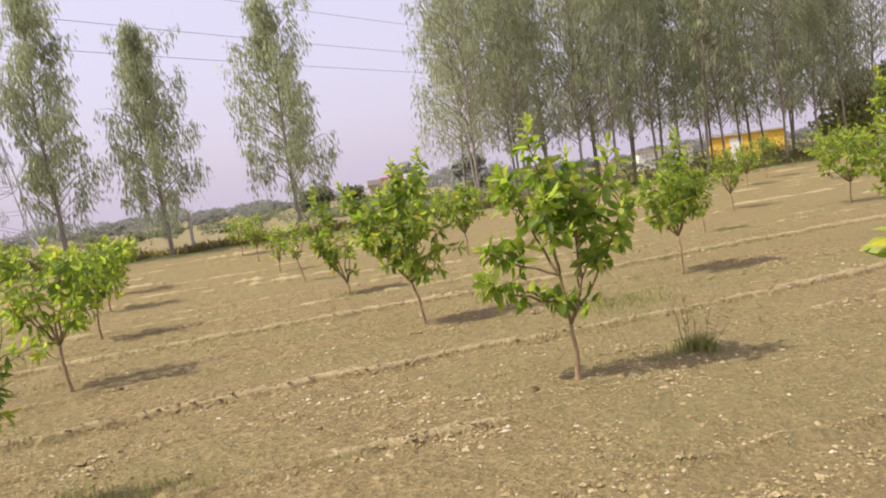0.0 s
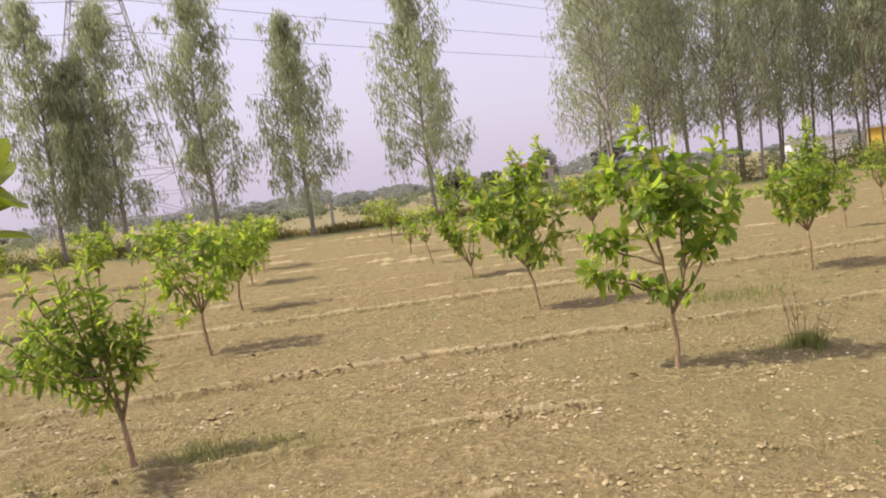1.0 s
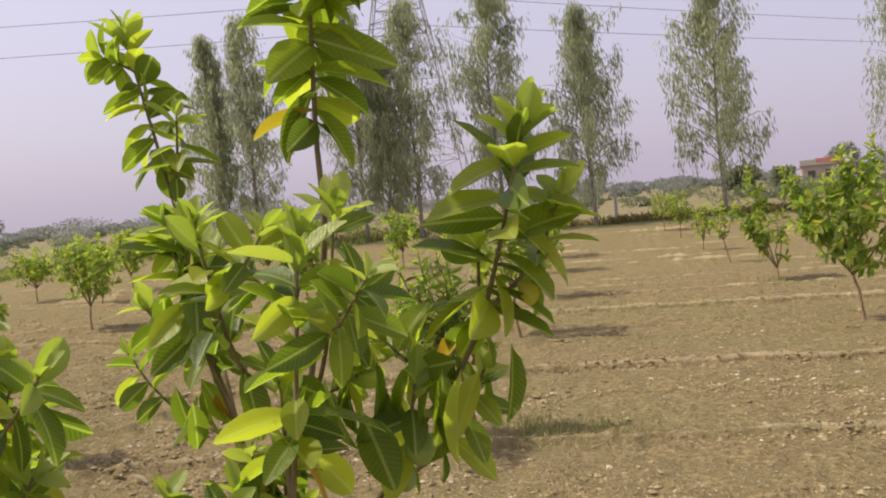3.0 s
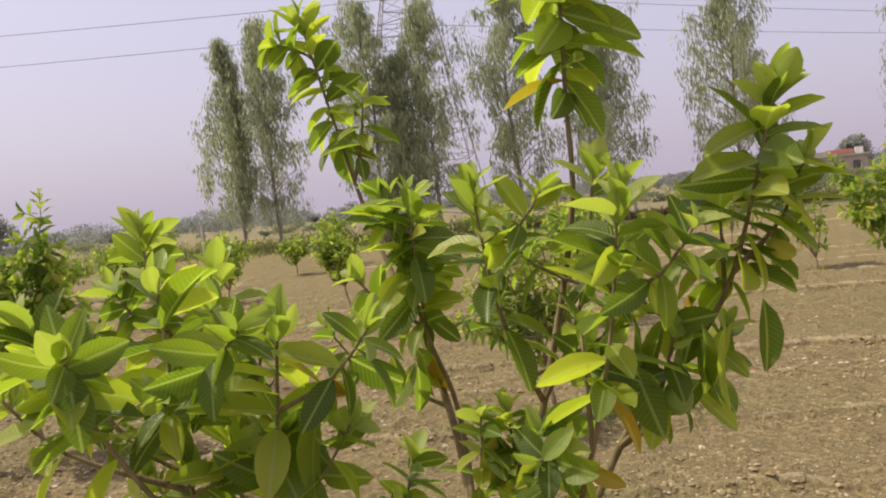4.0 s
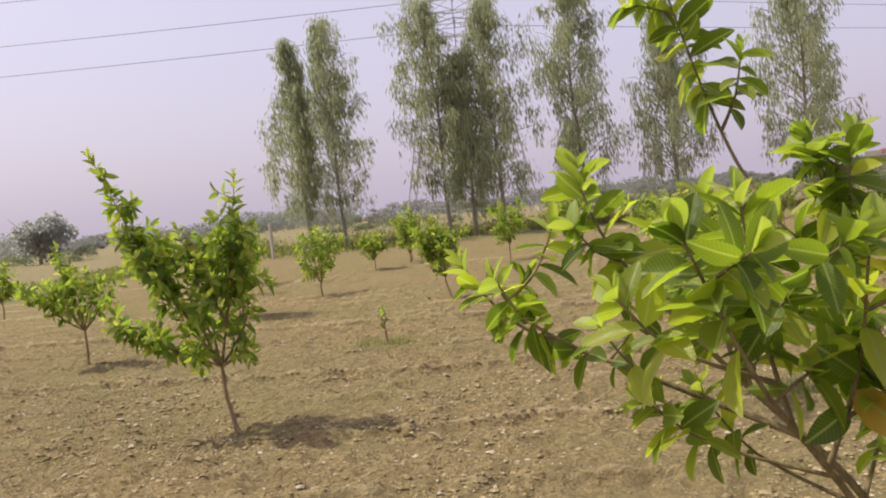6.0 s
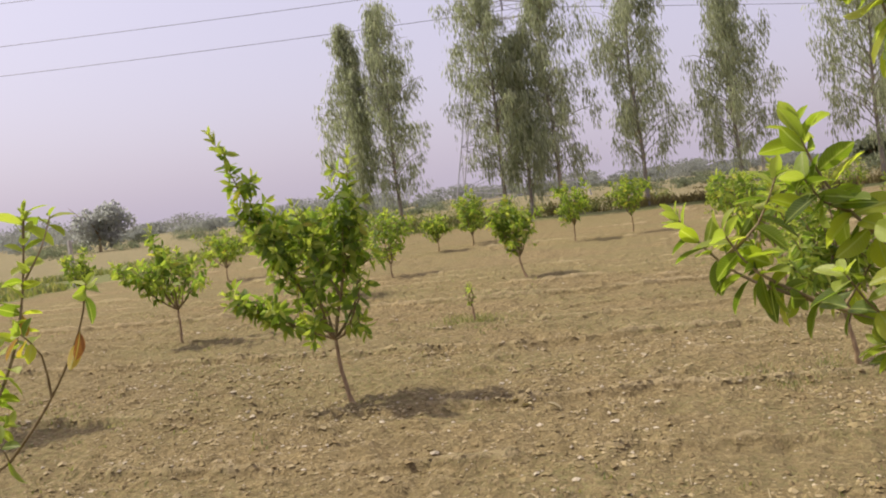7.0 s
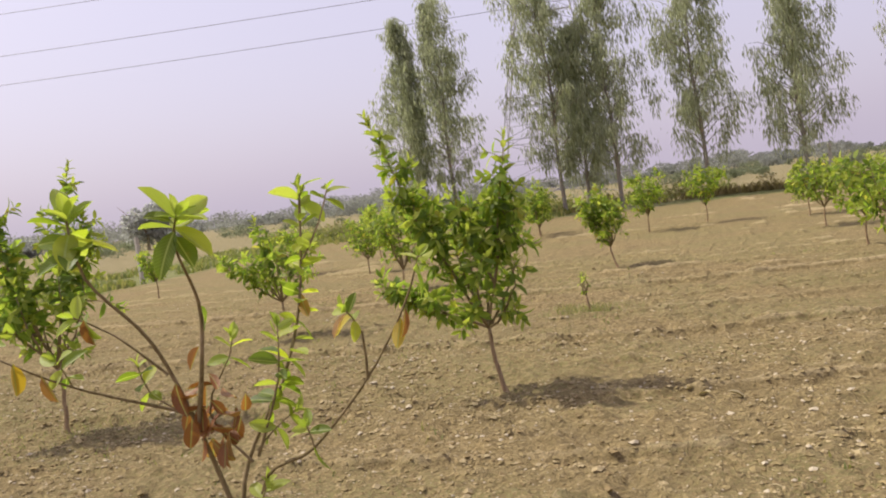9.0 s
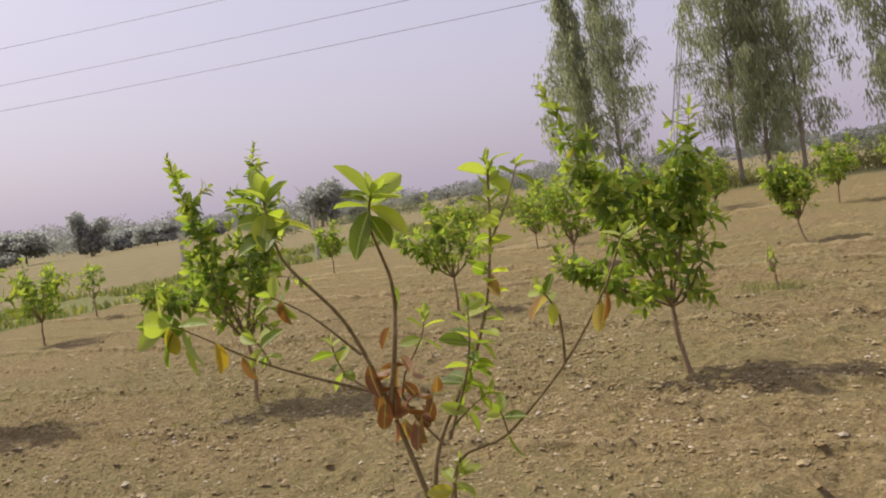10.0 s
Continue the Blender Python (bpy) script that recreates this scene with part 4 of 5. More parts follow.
def weed_stalks(x, y, seed):
    """Thin dry stalks with a few side twigs, standing in a tuft."""
    r = np.random.default_rng(seed)
    weed = thing("dry_weed", (x, y, zat(x, y) - 0.01), "thin dry weed stalks in a green grass tuft", "weed")
    for dx, dy, high in [(-0.09, 0.02, 0.43), (-0.06, -0.03, 0.36), (-0.02, 0.04, 0.48), (0.03, 0.0, 0.3), (0.17, 0.03, 0.44), (0.22, -0.02, 0.28), (0.31, 0.05, 0.25)]:
        b = Builder()
        tip = Vector((dx * 1.2 + r.normal(0, 0.02), dy, high))
        path = bend((dx * 0.5, dy * 0.5, 0), tip, (0.01, 0, 0), 5, 0.004, r)
        b.add(*tube(path, [0.004, 0.0035, 0.003, 0.003, 0.0025, 0.002], 5))
        for j in (2, 3, 4, 5, 5):
            end = path[j] + Vector((r.normal(0, 0.03), r.normal(0, 0.03), r.uniform(0.02, 0.06)))
            b.add(*tube([path[j], path[j].lerp(end, 0.6), end], [0.002, 0.003, 0.0045], 5))
        part("stalk", b.done("stalk", [twig_bark]), weed)


weed_stalks(1.76, 6.27, 61)
seedlings = []
for _ in range(2200):
    u, s = r.uniform(-12, 7), 1.0 + 12 * r.random() ** 1.3
    x, y = row_to_world(u, s)
    if value_noise(np.array([x]), np.array([y]), 1.6, 12)[0] > 0.5:
        seedlings.append((x, y, 0.04, r.uniform(0.25, 0.55)))
tufts("weed_seedlings", seedlings, 14, 0.1, weed_leaf, 42, "scattered low weed seedlings on tilled soil", "weeds", 0.006)


PEBBLE = np.array([(1, 0, 0), (-1, 0, 0), (0, 1, 0), (0, -1, 0), (0, 0, 1), (0, 0, -1), (0.62, 0.62, 0.35), (-0.62, 0.62, 0.3), (-0.62, -0.62, 0.35), (0.62, -0.62, 0.3)])
PEBBLE_F = [(4, 0, 6), (4, 6, 2), (4, 2, 7), (4, 7, 1), (4, 1, 8), (4, 8, 3), (4, 3, 9), (4, 9, 0), (5, 6, 0), (5, 2, 6), (5, 7, 2), (5, 1, 7), (5, 8, 1), (5, 3, 8), (5, 9, 3), (5, 0, 9)]
CRUMB_F = [(4, 0, 2), (4, 2, 1), (4, 1, 3), (4, 3, 0), (5, 2, 0), (5, 1, 2), (5, 3, 1), (5, 0, 3)]


def lumps(r, form, size):
    """Angular lumps of the given sizes round the origin: squashed, shaken and turned, as one array."""
    n = len(size)
    v = (form[None] + r.normal(0, 0.13, (n, *form.shape))) * size[:, None, None]
    v *= np.stack([r.uniform(0.8, 1.3, n), r.uniform(0.7, 1.1, n), r.uniform(0.45, 0.8, n)], -1)[:, None]
    a = r.uniform(0, 6.28, n)[:, None]
    x, y = v[..., 0], v[..., 1]
    return np.stack([x * np.cos(a) - y * np.sin(a), x * np.sin(a) + y * np.cos(a), v[..., 2]], -1)


def lump_field(name, label, r, form, faces, x, y, size, kinds):
    """Many lumps lying on the soil as one mesh."""
    v = lumps(r, form, size) + np.stack([x, y, ground_z(x, y) + size * 0.05], -1)[:, None]
    n, k = form.shape[0], len(x)
    f = (np.arange(k)[:, None, None] * n + np.array(faces)[None]).reshape(-1, 3)
    me = bpy.data.meshes.new(name)
    me.vertices.add(k * n)
    me.vertices.foreach_set("co", v.astype(np.float32).ravel())
    me.loops.add(f.size)
    me.loops.foreach_set("vertex_index", f.astype(np.int32).ravel())
    me.polygons.add(len(f))
    me.polygons.foreach_set("loop_start", np.arange(0, f.size, 3, dtype=np.int32))
    for m in (soil_clod, clod_m, pale_stone, dark_clod):
        me.materials.append(m)
    me.polygons.foreach_set("material_index", np.repeat(kinds, len(faces)).astype(np.int32))
    me.polygons.foreach_set("use_smooth", np.zeros(len(f), bool))
    me.update(calc_edges=True)
    tagged(new(name, me), label, "clods", kind="stuff")


def scatter_clods():
    r = np.random.default_rng(13)
    n = 52000
    u = r.uniform(-15, 8.5, n)
    s = 0.8 + 14.0 * r.random(n) ** 1.5
    near_ridge = r.random(n) < 0.5
    which = r.choice([c for c, _ in RIDGES[:8]], n)
    s = np.where(near_ridge, which - 0.5 * (1 - smooth_step(u, -4.2, -1.4)) + r.normal(-0.03, 0.09, n), s)
    more = 60000
    u, s, near_ridge = np.r_[u, r.uniform(-11, 3.5, more)], np.r_[s, r.uniform(0.6, 6.5, more)], np.r_[near_ridge, np.zeros(more, bool)]
    x, y = row_to_world(u, s)
    n += more
    keep = 0.5 * value_noise(x, y, 0.9, 15) + 0.5 * value_noise(x, y, 0.35, 17) + r.normal(0, 0.12, n) > 0.47 + 0.09 * smooth_step(u, -3.5, -0.5)
    size = np.clip(r.lognormal(-4.72, 0.5, n), 0.004, 0.03)
    kinds = np.where(near_ridge, r.choice(4, n, p=(0.32, 0.41, 0.07, 0.2)), r.choice(4, n, p=(0.45, 0.21, 0.07, 0.27)))
    big = keep & (size > 0.007)
    lump_field("soil_clods", "loose dry clods and small pale stones", r, PEBBLE, PEBBLE_F, x[big], y[big], size[big], kinds[big])
    # broken crust along some of the ridges: from u to u, distance of the row, slant, width, how many
    u, s = [], []
    for u0, u1, row, slant, wide, n in [(1.5, 4.2, 3.03, 0.0, 0.07, 240), (-4.2, -0.8, 2.82, 0.12, 0.08, 180), (-1.4, 6.8, 6.95, 0.0, 0.06, 620), (0.2, 1.7, 4.7, 0.0, 0.06, 160), (-2.0, 8.5, 10.55, 0.0, 0.06, 450), (1.9, 3.4, 3.47, 0.0, 0.05, 120)]:
        u.append(r.uniform(u0, u1, n))
        s.append(row + slant * u[-1] + r.normal(0, wide, n))
    u, s = np.concatenate(u), np.concatenate(s)
    n = len(u)
    x, y = row_to_world(u, s)
    lump_field("crust_clods", "pale broken lumps of dried crust on a low ridge", r, PEBBLE, PEBBLE_F, x, y, np.clip(r.lognormal(-4.55, 0.42, n), 0.006, 0.027), r.choice(4, n, p=(0.5, 0.35, 0.02, 0.13)))
    # crumbs, thickest on the open strip in front
    n = 90000
    u, s = r.uniform(-11.5, 4.5, n), 0.5 + 7.5 * r.random(n) ** 1.25
    x, y = row_to_world(u, s)
    keep = 0.6 * value_noise(x, y, 0.6, 18) + 0.4 * value_noise(x, y, 0.2, 19) + r.normal(0, 0.1, n) > 0.42
    lump_field("soil_crumbs", "fine dry crumbs of soil and grit", r, PEBBLE[:6], CRUMB_F, x[keep], y[keep], np.clip(r.lognormal(-5.25, 0.35, keep.sum()), 0.003, 0.009), r.choice(4, keep.sum(), p=(0.4, 0.26, 0.1, 0.24)))
    straws = Builder()
    for k in range(1100):
        u, s = r.uniform(-12, 7), 0.8 + 11 * r.random() ** 1.4
        x, y = row_to_world(u, s)
        if k % 5 == 0:
            bx, by = ((0.95, 5.6), (-2.5, 4.3), (-5.9, 2.7), (-2.9, 3.9))[k // 5 % 4]
            x, y = bx + r.normal(0, 0.3), by + r.normal(0, 0.22)
        z = zat(x, y) + 0.008
        a, long = r.uniform(0, 6.28), r.uniform(0.03, 0.12)
        p = Vector((x, y, z))
        q = p + Vector((math.cos(a) * long, math.sin(a) * long, r.uniform(0, 0.02)))
        straws.add(*tube([p, p.lerp(q, 0.5) + Vector((0, 0, 0.006)), q], [0.0025, 0.0025, 0.0015], 4))
    tagged(new("straw_litter", straws.done("straw_litter", [straw_m])), "dry straw and twig litter on the soil", "litter", kind="stuff")
    for x, y, size in [(-0.8, 4.89, 0.05), (-1.68, 4.91, 0.035), (1.21, 5.98, 0.03), (0.1, 3.55, 0.035), (0.95, 3.3, 0.045), (1.25, 3.45, 0.04), (1.5, 3.6, 0.035), (1.0, 4.0, 0.03), (0.5, 3.1, 0.04), (-5.88, 1.56, 0.06), (-4.48, 1.47, 0.05), (-5.4, 1.47, 0.05), (-6.21, 1.86, 0.04), (2.3, 5.9, 0.03), (-0.3, 5.5, 0.03), (-7.2, 2.3, 0.05), (-7.0, 1.2, 0.05), (-3.4, 2.2, 0.04)]:
        ob = new("stone", mesh("stone", lumps(r, PEBBLE, np.array([size * 0.7]))[0], PEBBLE_F, [clod_m], smooth=False))
        ob.location = (x, y, zat(x, y) + size * 0.15)
        tagged(ob, "pale rounded stone lying on bare soil", "stone", "loose stones")


scatter_clods()


def dry_leaf(x, y, turn):
    me = fine_leaf("dry_leaf", straw_m, 0.25, 0.35)
    ob = new("dry_leaf", me)
    ob.matrix_world = pose(x, y, zat(x, y) + 0.035, 0, 12, turn) @ Matrix.Scale(0.11, 4)
    tagged(ob, "curled pale dry leaf fallen on the soil", "dry leaf", "fallen leaves")


for x, y, a in ((-4.3, 3.0, 20), (-4.42, 3.02, 160), (-4.6, 3.05, 75), (0.45, 5.72, 30)):
    dry_leaf(x, y, a)


def verge():
    """Dry grass and weeds along the bank at the far edge, and the green strip at the side."""
    r = np.random.default_rng(51)
    for name, mat, n, high, spots, label in (
        ("dry_grass", dry_blade, 9000, 0.36, lambda: (r.uniform(-4, 13) if r.random() < 0.6 else r.uniform(-19, 34), 31.6 + abs(r.normal(0, 2.2))), "tall dry straw-coloured grass along the field bank"),
        ("green_weeds", weed_leaf, 20000, 0.24, lambda: ((r.uniform(-26, -20), r.uniform(2, 34)) if r.random() < 0.55 else (r.uniform(-20, -9), 32.6 + r.normal(0, 1.0)) if r.random() < 0.5 else (r.uniform(10, 34), 33.0 + r.normal(0, 0.9))), "rank green weeds along the field margin"),
    ):
        b = Builder()
        for _ in range(n):
            u, s = spots()
            x, y = row_to_world(u, s)
            if value_noise(np.array([x]), np.array([y]), 2.0, 33)[0] < 0.38:
                continue
            z = zat(x, y) - 0.02
            h, w, a = high * r.uniform(0.4, 1.2), 0.026 * r.uniform(0.7, 1.6), r.uniform(0, 3.14)
            ox, oy, dx, dy = math.cos(a) * w, math.sin(a) * w, *(r.normal(0, 0.3, 2) * h)
            b.add([(x - ox, y - oy, z), (x + ox, y + oy, z), (x + dx * 0.5 + ox, y + dy * 0.5 + oy, z + h * 0.6), (x + dx * 0.5 - ox, y + dy * 0.5 - oy, z + h * 0.6), (x + dx * 1.3, y + dy * 1.3, z + h)], [(0, 1, 2, 3), (3, 2, 4)])
        tagged(new(name, b.done(name, [mat])), label, "grass", kind="stuff")


verge()

def thicket():
    """Bushes under the eucalyptus and along the bank: leafy clumps on thin stems."""
    r = np.random.default_rng(61)
    for name, mats, count, where, label in (
        ("green_bushes", [weed_leaf], 240, lambda: (r.uniform(9, 36), 32.6 + abs(r.normal(0, 3.0))) if r.random() < 0.4 else (r.uniform(-24, -2.6), 32.6 + abs(r.normal(0, 2.2))), "tangled green bushes below the eucalyptus trees"),
        ("dry_bushes", [dry_blade], 22, lambda: (r.uniform(-20, 34), 32.2 + abs(r.normal(0, 1.0))), "brownish dry scrub along the field bank"),
    ):
        b = Builder()
        for _ in range(count):
            u, s = where()
            x, y = row_to_world(u, s)
            z = zat(x, y)
            high = r.uniform(0.4, 1.1) * (1.3 if u > 12 else 0.8)
            n = 130
            c = r.normal(0, 1, (n, 3)) * (0.35 * high, 0.35 * high, 0.24 * high) + (0, 0, 0.5 * high)
            c[:, 2] = np.abs(c[:, 2])
            v, f = scatter(LEAF_V, LEAF_F, c + (x, y, z), r.normal(0, 1, (n, 3)) + (0, 0, 0.5), r.normal(0, 1, (n, 3)) + (0, 0, 0.4), r.uniform(0.07, 0.15, n))
            b.add(list(v), f)
        tagged(new(name, b.done(name, mats)), label, "bushes", kind="stuff")


thicket()

# ---- the distance ----


def polar(az, dist):
    return -math.sin(radians(az)) * dist, math.cos(radians(az)) * dist


def far_tree_leaves(r, x, y, z, high, wide, n, size):
    """Clumped foliage of one distant tree as arrays."""
    a, out, up = r.uniform(0, 6.28, 14), np.sqrt(r.random(14)), r.random(14)
    out *= np.sqrt(1 - (1.3 * up - 0.5) ** 2)
    centres = np.stack([np.cos(a) * out * wide * 0.36, np.sin(a) * out * wide * 0.36, high * (0.22 + 0.62 * up)], -1)
    ball = r.normal(0, 1, (n, 3))
    ball *= (r.random(n) ** 0.4 / np.linalg.norm(ball, axis=1))[:, None]
    c = centres[r.integers(0, 14, n)] + ball * (wide * 0.2, wide * 0.2, high * 0.17)
    c[:, 2] = np.abs(c[:, 2])
    return c + (x, y, z), r.normal(0, 1, (n, 3)), r.normal(0, 1, (n, 3)), r.uniform(0.6, 1.3, n) * size


def far_woods():
    r = np.random.default_rng(91)
    got = []
    for _ in range(560):
        az = r.uniform(-45, 100)
        dist = r.uniform(150, 420)
        x, y = polar(az, dist)
        high = r.uniform(3.0, 6.2) * (0.35 + 1.1 * value_noise(np.array([az]), np.array([1.0]), 3.0, 14)[0]) * (1.0 + 0.7 * float(smooth_step(az, 55, 66))) * dist / 280
        got.append(far_tree_leaves(r, x, y, 0.0, high, high * r.uniform(1.6, 3.2), 520, 0.5 * dist / 280))
    arr = [np.concatenate([g[i] for g in got]) for i in range(4)]
    tagged(new("far_woods", leaf_mesh("far_woods", CLUMP_V, CLUMP_F, [hazy_woods_leaf], *arr, arr[3] * 1.3)), "hazy line of low trees along the horizon", "trees", kind="stuff")
    # bushy hedges between the orchard and the horizon
    got = []
    for _ in range(300):
        az = r.uniform(-30, 62)
        dist = r.uniform(42, 130)
        x, y = polar(az, dist)
        if world_to_row(x, y)[1] < 36 or value_noise(np.array([x]), np.array([y]), 14.0, 24)[0] < 0.42:
            continue
        high = r.uniform(0.5, 1.5)
        got.append(far_tree_leaves(r, x, y, zat(x, y) - 0.1, high, high * r.uniform(1.6, 3.2), 420, 0.11))
    arr = [np.concatenate([g[i] for g in got]) for i in range(4)]
    tagged(new("hedge_bushes", leaf_mesh("hedge_bushes", CLUMP_V, CLUMP_F, [dusk_leaf], *arr, arr[3] * 1.3)), "low green bushes and hedges between far plots", "bushes", kind="stuff")


far_woods()


def lone_tree(az, dist, high, wide, seed, label, n=900, size=0.4, leaf=None):
    r = np.random.default_rng(seed)
    x, y = polar(az, dist)
    tree = thing("tree", (x, y, zat(x, y) - 0.05), label, "tree")
    wood = Builder()
    wood.add(*tube(bend((0, 0, 0), (0.1, 0, high * 0.5), (0.1, 0, 0), 5), [high * 0.035, high * 0.03, high * 0.026, high * 0.022, high * 0.018, high * 0.01], 7))
    for k in range(6):
        a = k * 1.05 + r.normal(0, 0.2)
        wood.add(*tube(bend((0.05, 0, high * 0.3), (math.cos(a) * wide * 0.35, math.sin(a) * wide * 0.35, high * r.uniform(0.6, 0.85)), (0, 0, 0.1), 4), [high * 0.014, high * 0.011, high * 0.009, high * 0.006, high * 0.003], 5))
    part("trunk", wood.done("trunk", [guava_bark]), tree)
    arr = far_tree_leaves(r, 0, 0, 0, high, wide, n * 6, size * 0.85)
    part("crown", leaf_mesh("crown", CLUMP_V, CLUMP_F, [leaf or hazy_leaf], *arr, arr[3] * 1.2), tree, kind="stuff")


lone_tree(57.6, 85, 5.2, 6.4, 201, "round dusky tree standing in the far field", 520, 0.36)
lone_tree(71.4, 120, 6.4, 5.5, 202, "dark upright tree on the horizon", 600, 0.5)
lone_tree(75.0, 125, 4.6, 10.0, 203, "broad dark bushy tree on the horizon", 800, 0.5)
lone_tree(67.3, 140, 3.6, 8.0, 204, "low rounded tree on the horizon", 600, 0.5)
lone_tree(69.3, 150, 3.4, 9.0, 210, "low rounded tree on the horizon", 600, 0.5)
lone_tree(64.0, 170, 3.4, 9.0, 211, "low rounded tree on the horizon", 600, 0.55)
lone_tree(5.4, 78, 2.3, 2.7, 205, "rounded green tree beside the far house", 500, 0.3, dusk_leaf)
lone_tree(1.9, 140, 6.2, 5.5, 206, "tree in haze-grey foliage behind the far house")
lone_tree(-2.6, 70, 3.6, 3.6, 207, "rounded tree in haze-grey foliage near a white shed")
lone_tree(-27.5, 50, 4.4, 9.0, 208, "broad green tree beyond the grove", 1200, 0.3, weed_leaf)
lone_tree(8.0, 68, 2.6, 3.0, 209, "small rounded green bush in the stubble", 500, 0.3, dusk_leaf)


def box(b, lo, hi, index=0):
    x0, y0, z0 = lo
    x1, y1, z1 = hi
    b.add([(x0, y0, z0), (x1, y0, z0), (x1, y1, z0), (x0, y1, z0), (x0, y0, z1), (x1, y0, z1), (x1, y1, z1), (x0, y1, z1)], [(0, 3, 2, 1), (4, 5, 6, 7), (0, 1, 5, 4), (1, 2, 6, 5), (2, 3, 7, 6), (3, 0, 4, 7)], index)


def solid(name, lo, hi, mat, parent, label=""):
    b = Builder()
    box(b, lo, hi)
    return part(name, b.done(name, [mat], False), parent, label)


def brick_house():
    x, y = polar(2.9, 122)
    house = thing("house", (x, y, 0), "half-built brick house with a red roof sheet", "house")
    house.rotation_euler[2] = radians(8)
    w = solid("wall", (-3.2, -2.4, 0), (3.2, 2.4, 2.7), brick_m, house)
    solid("roof", (-3.5, -2.7, 2.7), (3.5, 2.7, 2.88), concrete, house)
    solid("parapet", (-3.5, -2.7, 2.884), (-1.5, -2.5, 3.4), concrete, house)
    solid("red_sheet", (-1.6, -2.6, 2.95), (1.5, 0.4, 3.55), red_paint, house, "bright red tarpaulin on the roof")
    solid("water_tank", (1.9, -1.6, 2.884), (2.8, -0.7, 3.7), white_paint, house)
    for cx in (-2.1, 1.9):
        solid("window", (cx - 0.45, -2.43, 1.0), (cx + 0.45, -2.37, 2.0), dark_m, house)
    solid("door", (-0.45, -2.43, 0), (0.45, -2.37, 2.05), dark_m, house)
    for cx in (-5.6, -4.4):
        solid("pillar", (cx, -2.2, 0), (cx + 0.35, -1.85, 2.2), concrete, house)
    solid("lintel", (-5.7, -2.25, 2.2), (-3.2, -1.8, 2.4), concrete, house)


def yellow_shed():
    x, y = polar(-20.4, 66)
    shed = thing("shed", (x, y, 0), "long low shed with a bright yellow wall", "shed")
    shed.rotation_euler[2] = radians(-14)
    solid("wall", (-2.6, -1.2, 0), (2.6, 1.2, 2.12), yellow_paint, shed)
    solid("roof", (-2.8, -1.4, 2.12), (2.8, 1.4, 2.23), concrete, shed)
    solid("door", (-1.2, -1.23, 0), (-0.35, -1.17, 1.9), white_paint, shed)
    solid("window", (0.7, -1.23, 0.9), (1.4, -1.17, 1.6), dark_m, shed)


def white_house(az, dist, wide, high):
    x, y = polar(az, dist)
    h = thing("house", (x, y, 0), "small white-washed house far across the fields", "house")
    solid("wall", (-wide, -1.5, 0), (wide, 1.5, high), white_paint, h)
    solid("roof", (-wide - 0.2, -1.7, high), (wide + 0.2, 1.7, high + 0.15), concrete, h)
    solid("door", (-0.4, -1.53, 0), (0.4, -1.47, high * 0.75), dark_m, h)


brick_house()
yellow_shed()
white_house(-2.2, 90, 1.1, 1.7)
white_house(-15.2, 85, 2.6, 1.9)


def bar(b, p, q, rad=0.05):
    b.add(*tube([p, q], [rad, rad], 4))


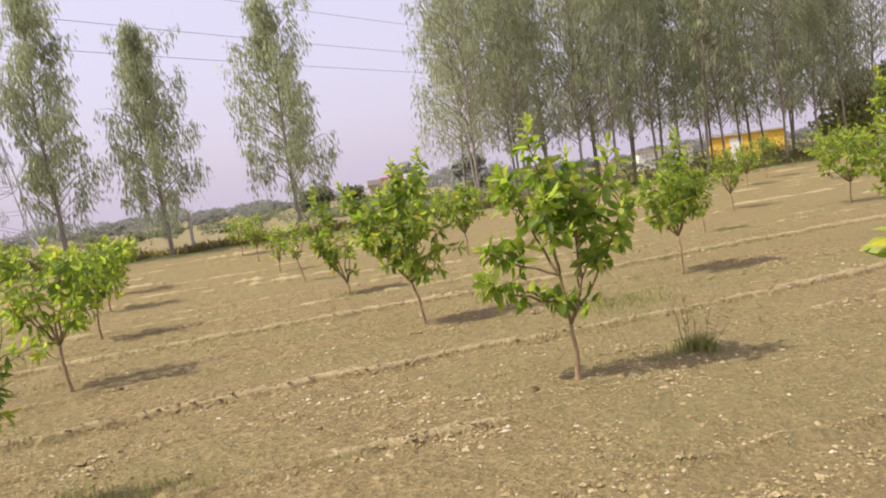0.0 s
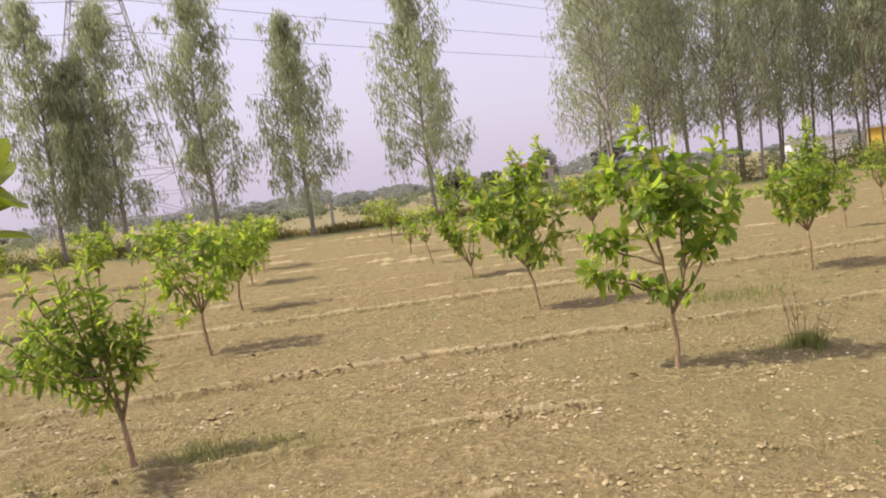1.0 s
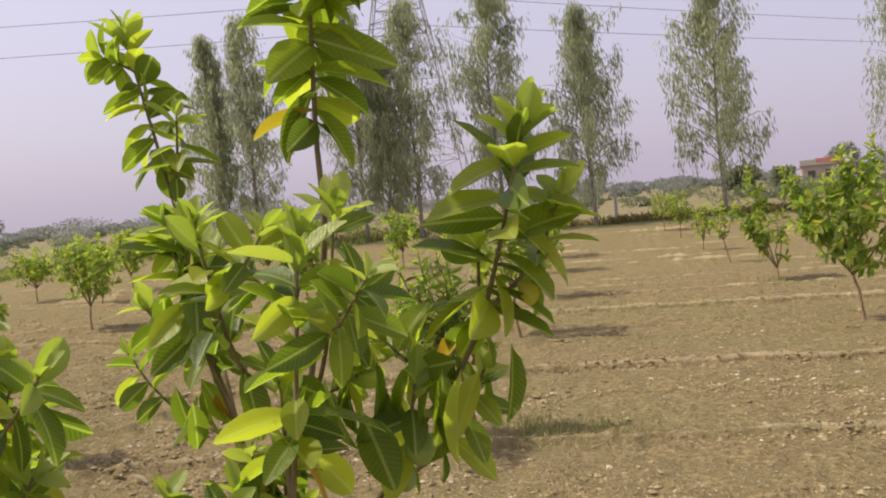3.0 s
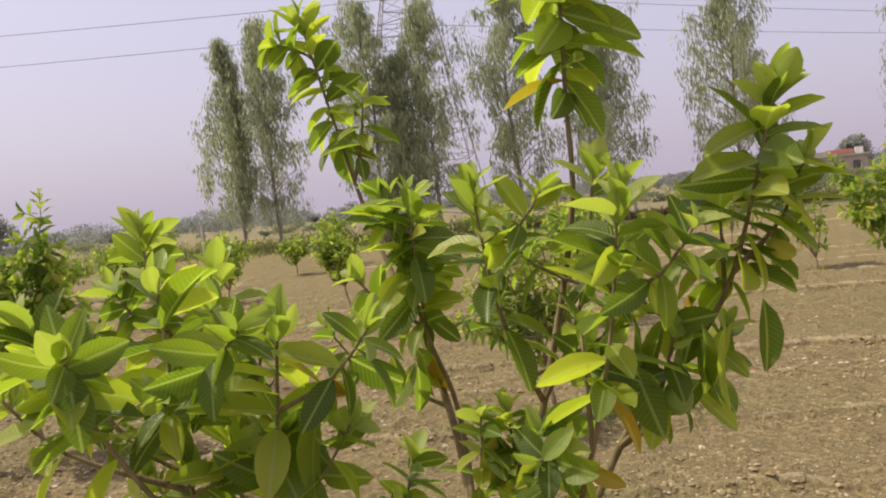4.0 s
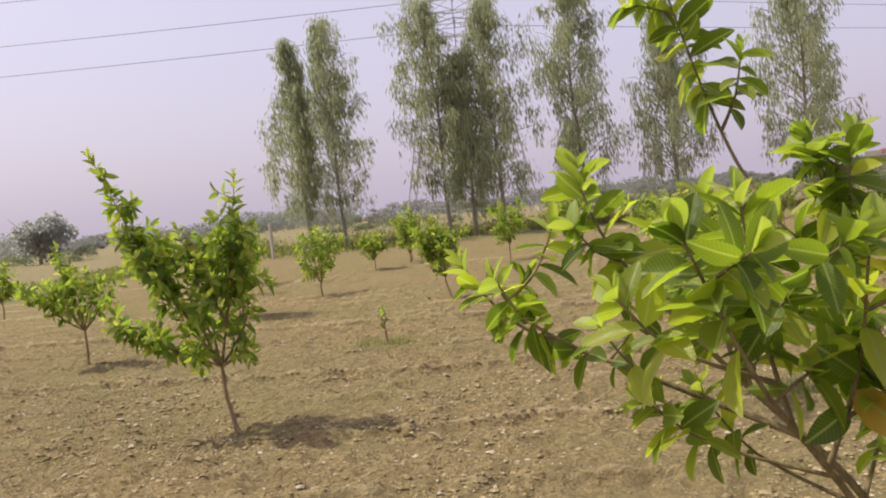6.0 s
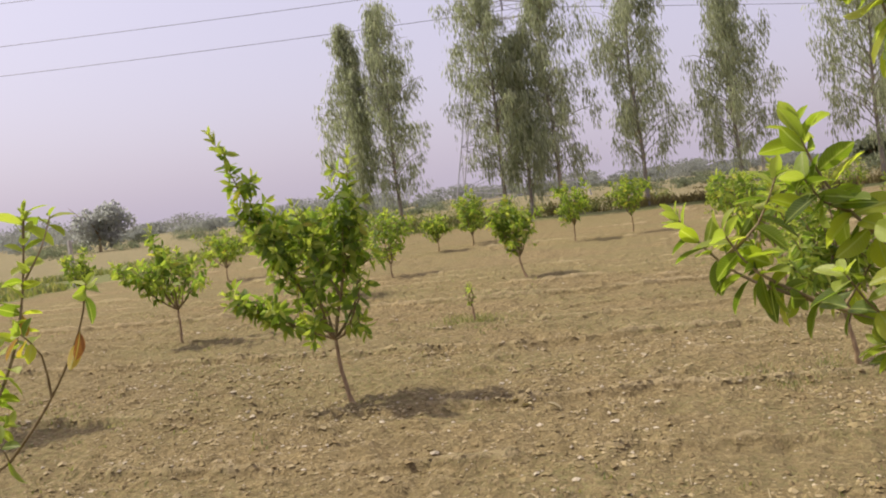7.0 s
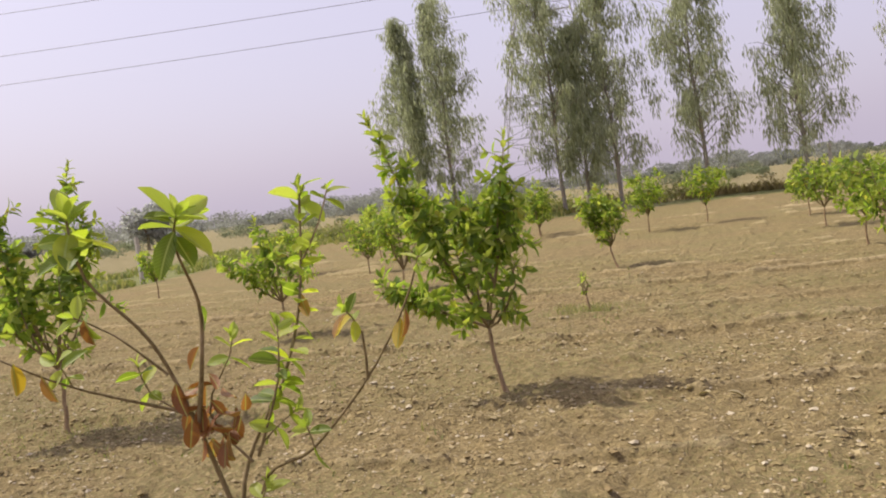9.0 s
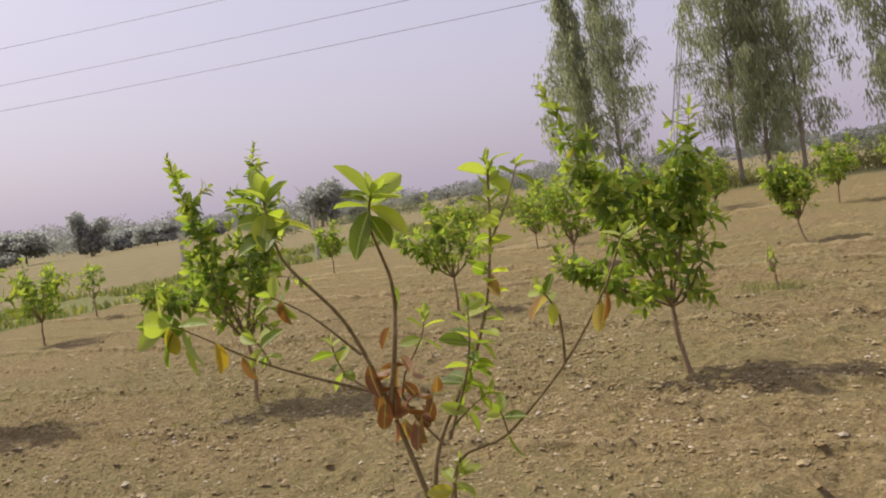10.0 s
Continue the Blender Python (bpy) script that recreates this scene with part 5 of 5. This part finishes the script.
def pylon():
    """A lattice tower: four tapering legs, cross bracing, and arms that carry the conductors."""
    x, y = polar(29.6, 97)
    tower = thing("pylon", (x, y, -0.1), "grey steel lattice pylon carrying power lines", "pylon")
    tower.rotation_euler[2] = radians(118.9)
    levels = [0.0, 2.2, 7.0, 11.5, 15.5, 19.0, 22.0, 24.8, 27.6, 30.6, 34.5]
    half = [7.3, 6.9, 6.0, 5.2, 4.45, 3.8, 3.2, 2.7, 2.15, 1.5, 0.25]
    corner = ((-1, -1), (1, -1), (1, 1), (-1, 1))
    for a, b2 in corner:
        leg = tube([(a * w, b2 * w, h) for w, h in zip(half, levels)], [0.075] * len(levels), 4)
        part("leg", mesh("leg", *leg, [steel], smooth=False), tower)
    for k in range(4):
        (a, b2), (c, d) = corner[k], corner[(k + 1) % 4]
        for i in range(len(levels) - 1):
            p0, p1 = Vector((a * half[i], b2 * half[i], levels[i])), Vector((c * half[i], d * half[i], levels[i]))
            q0, q1 = Vector((a * half[i + 1], b2 * half[i + 1], levels[i + 1])), Vector((c * half[i + 1], d * half[i + 1], levels[i + 1]))
            pairs = [(p0, q1, 0.036), (p1, q0, 0.036), (q0, q1, 0.042)]
            if i < 3:
                pairs += [(p0.lerp(q0, 0.5), p0.lerp(q1, 0.5), 0.026), (p1.lerp(q1, 0.5), p1.lerp(q0, 0.5), 0.026)]
            for p, q, rad in pairs:
                brace = Builder()
                bar(brace, p, q, rad)
                part("brace", brace.done("brace", [steel], False), tower)
    for z, inner in ((22.0, 3.2), (24.8, 2.7), (30.6, 1.5)):
        for side in (-1, 1):
            arm = Builder()
            bar(arm, (side * inner, -inner, z), (side * 5.2, 0, z + 0.2), 0.07)
            bar(arm, (side * inner, inner, z), (side * 5.2, 0, z + 0.2), 0.07)
            bar(arm, (side * inner * 0.8, 0, z + 1.2), (side * 5.2, 0, z + 0.2), 0.06)
            held = part("cross_arm", arm.done("cross_arm", [steel], False), tower)
            string = Builder()
            bar(string, (side * 5.2, 0, z + 0.2), (side * 5.2, 0, z - 0.9), 0.06)
            part("insulator", string.done("insulator", [wire_m], False), held, "dark hanging insulator string")


pylon()


def conductor(az0, el0, az1, el1, d0, d1, sag):
    p, q = [Vector((*polar(a, d), 1.5 + d * math.tan(radians(e)))) for a, e, d in ((az0, el0, d0), (az1, el1, d1))]
    line = bend(p, q, (0, 0, -sag), 40)
    tagged(new("power_line", mesh("power_line", *tube(line, [0.032] * len(line), 5), [wire_m])), "thin dark overhead power line against the sky", "cable", "power lines")


# from the pylon to both sides: bearing, height angle and distance at either end
for el in (12.0, 13.9, 16.6):
    conductor(28.1, el, 85.0, el * 0.615, 92.4, 165, 0.8)
    conductor(28.1, el, -15.0, el * 0.4, 92.4, 244, 0.8)


def fence_post(x, y, high):
    ob = thing("fence_post", (x, y, zat(x, y) - 0.05), "weathered grey concrete fence post at the field edge", "fence post", "fence posts")
    solid("shaft", (-0.05, -0.05, 0), (0.05, 0.05, high - 0.04), concrete, ob)
    solid("cap", (-0.04, -0.04, high - 0.04), (0.04, 0.04, high), concrete, ob)


for x, y, h in ((-25.5, 13.2, 1.5), (-24.0, 23.5, 1.5), (-26.3, 9.0, 1.4), (-9.1, 31.1, 1.6), (1.2, 34.2, 1.5)):
    fence_post(x, y, h)
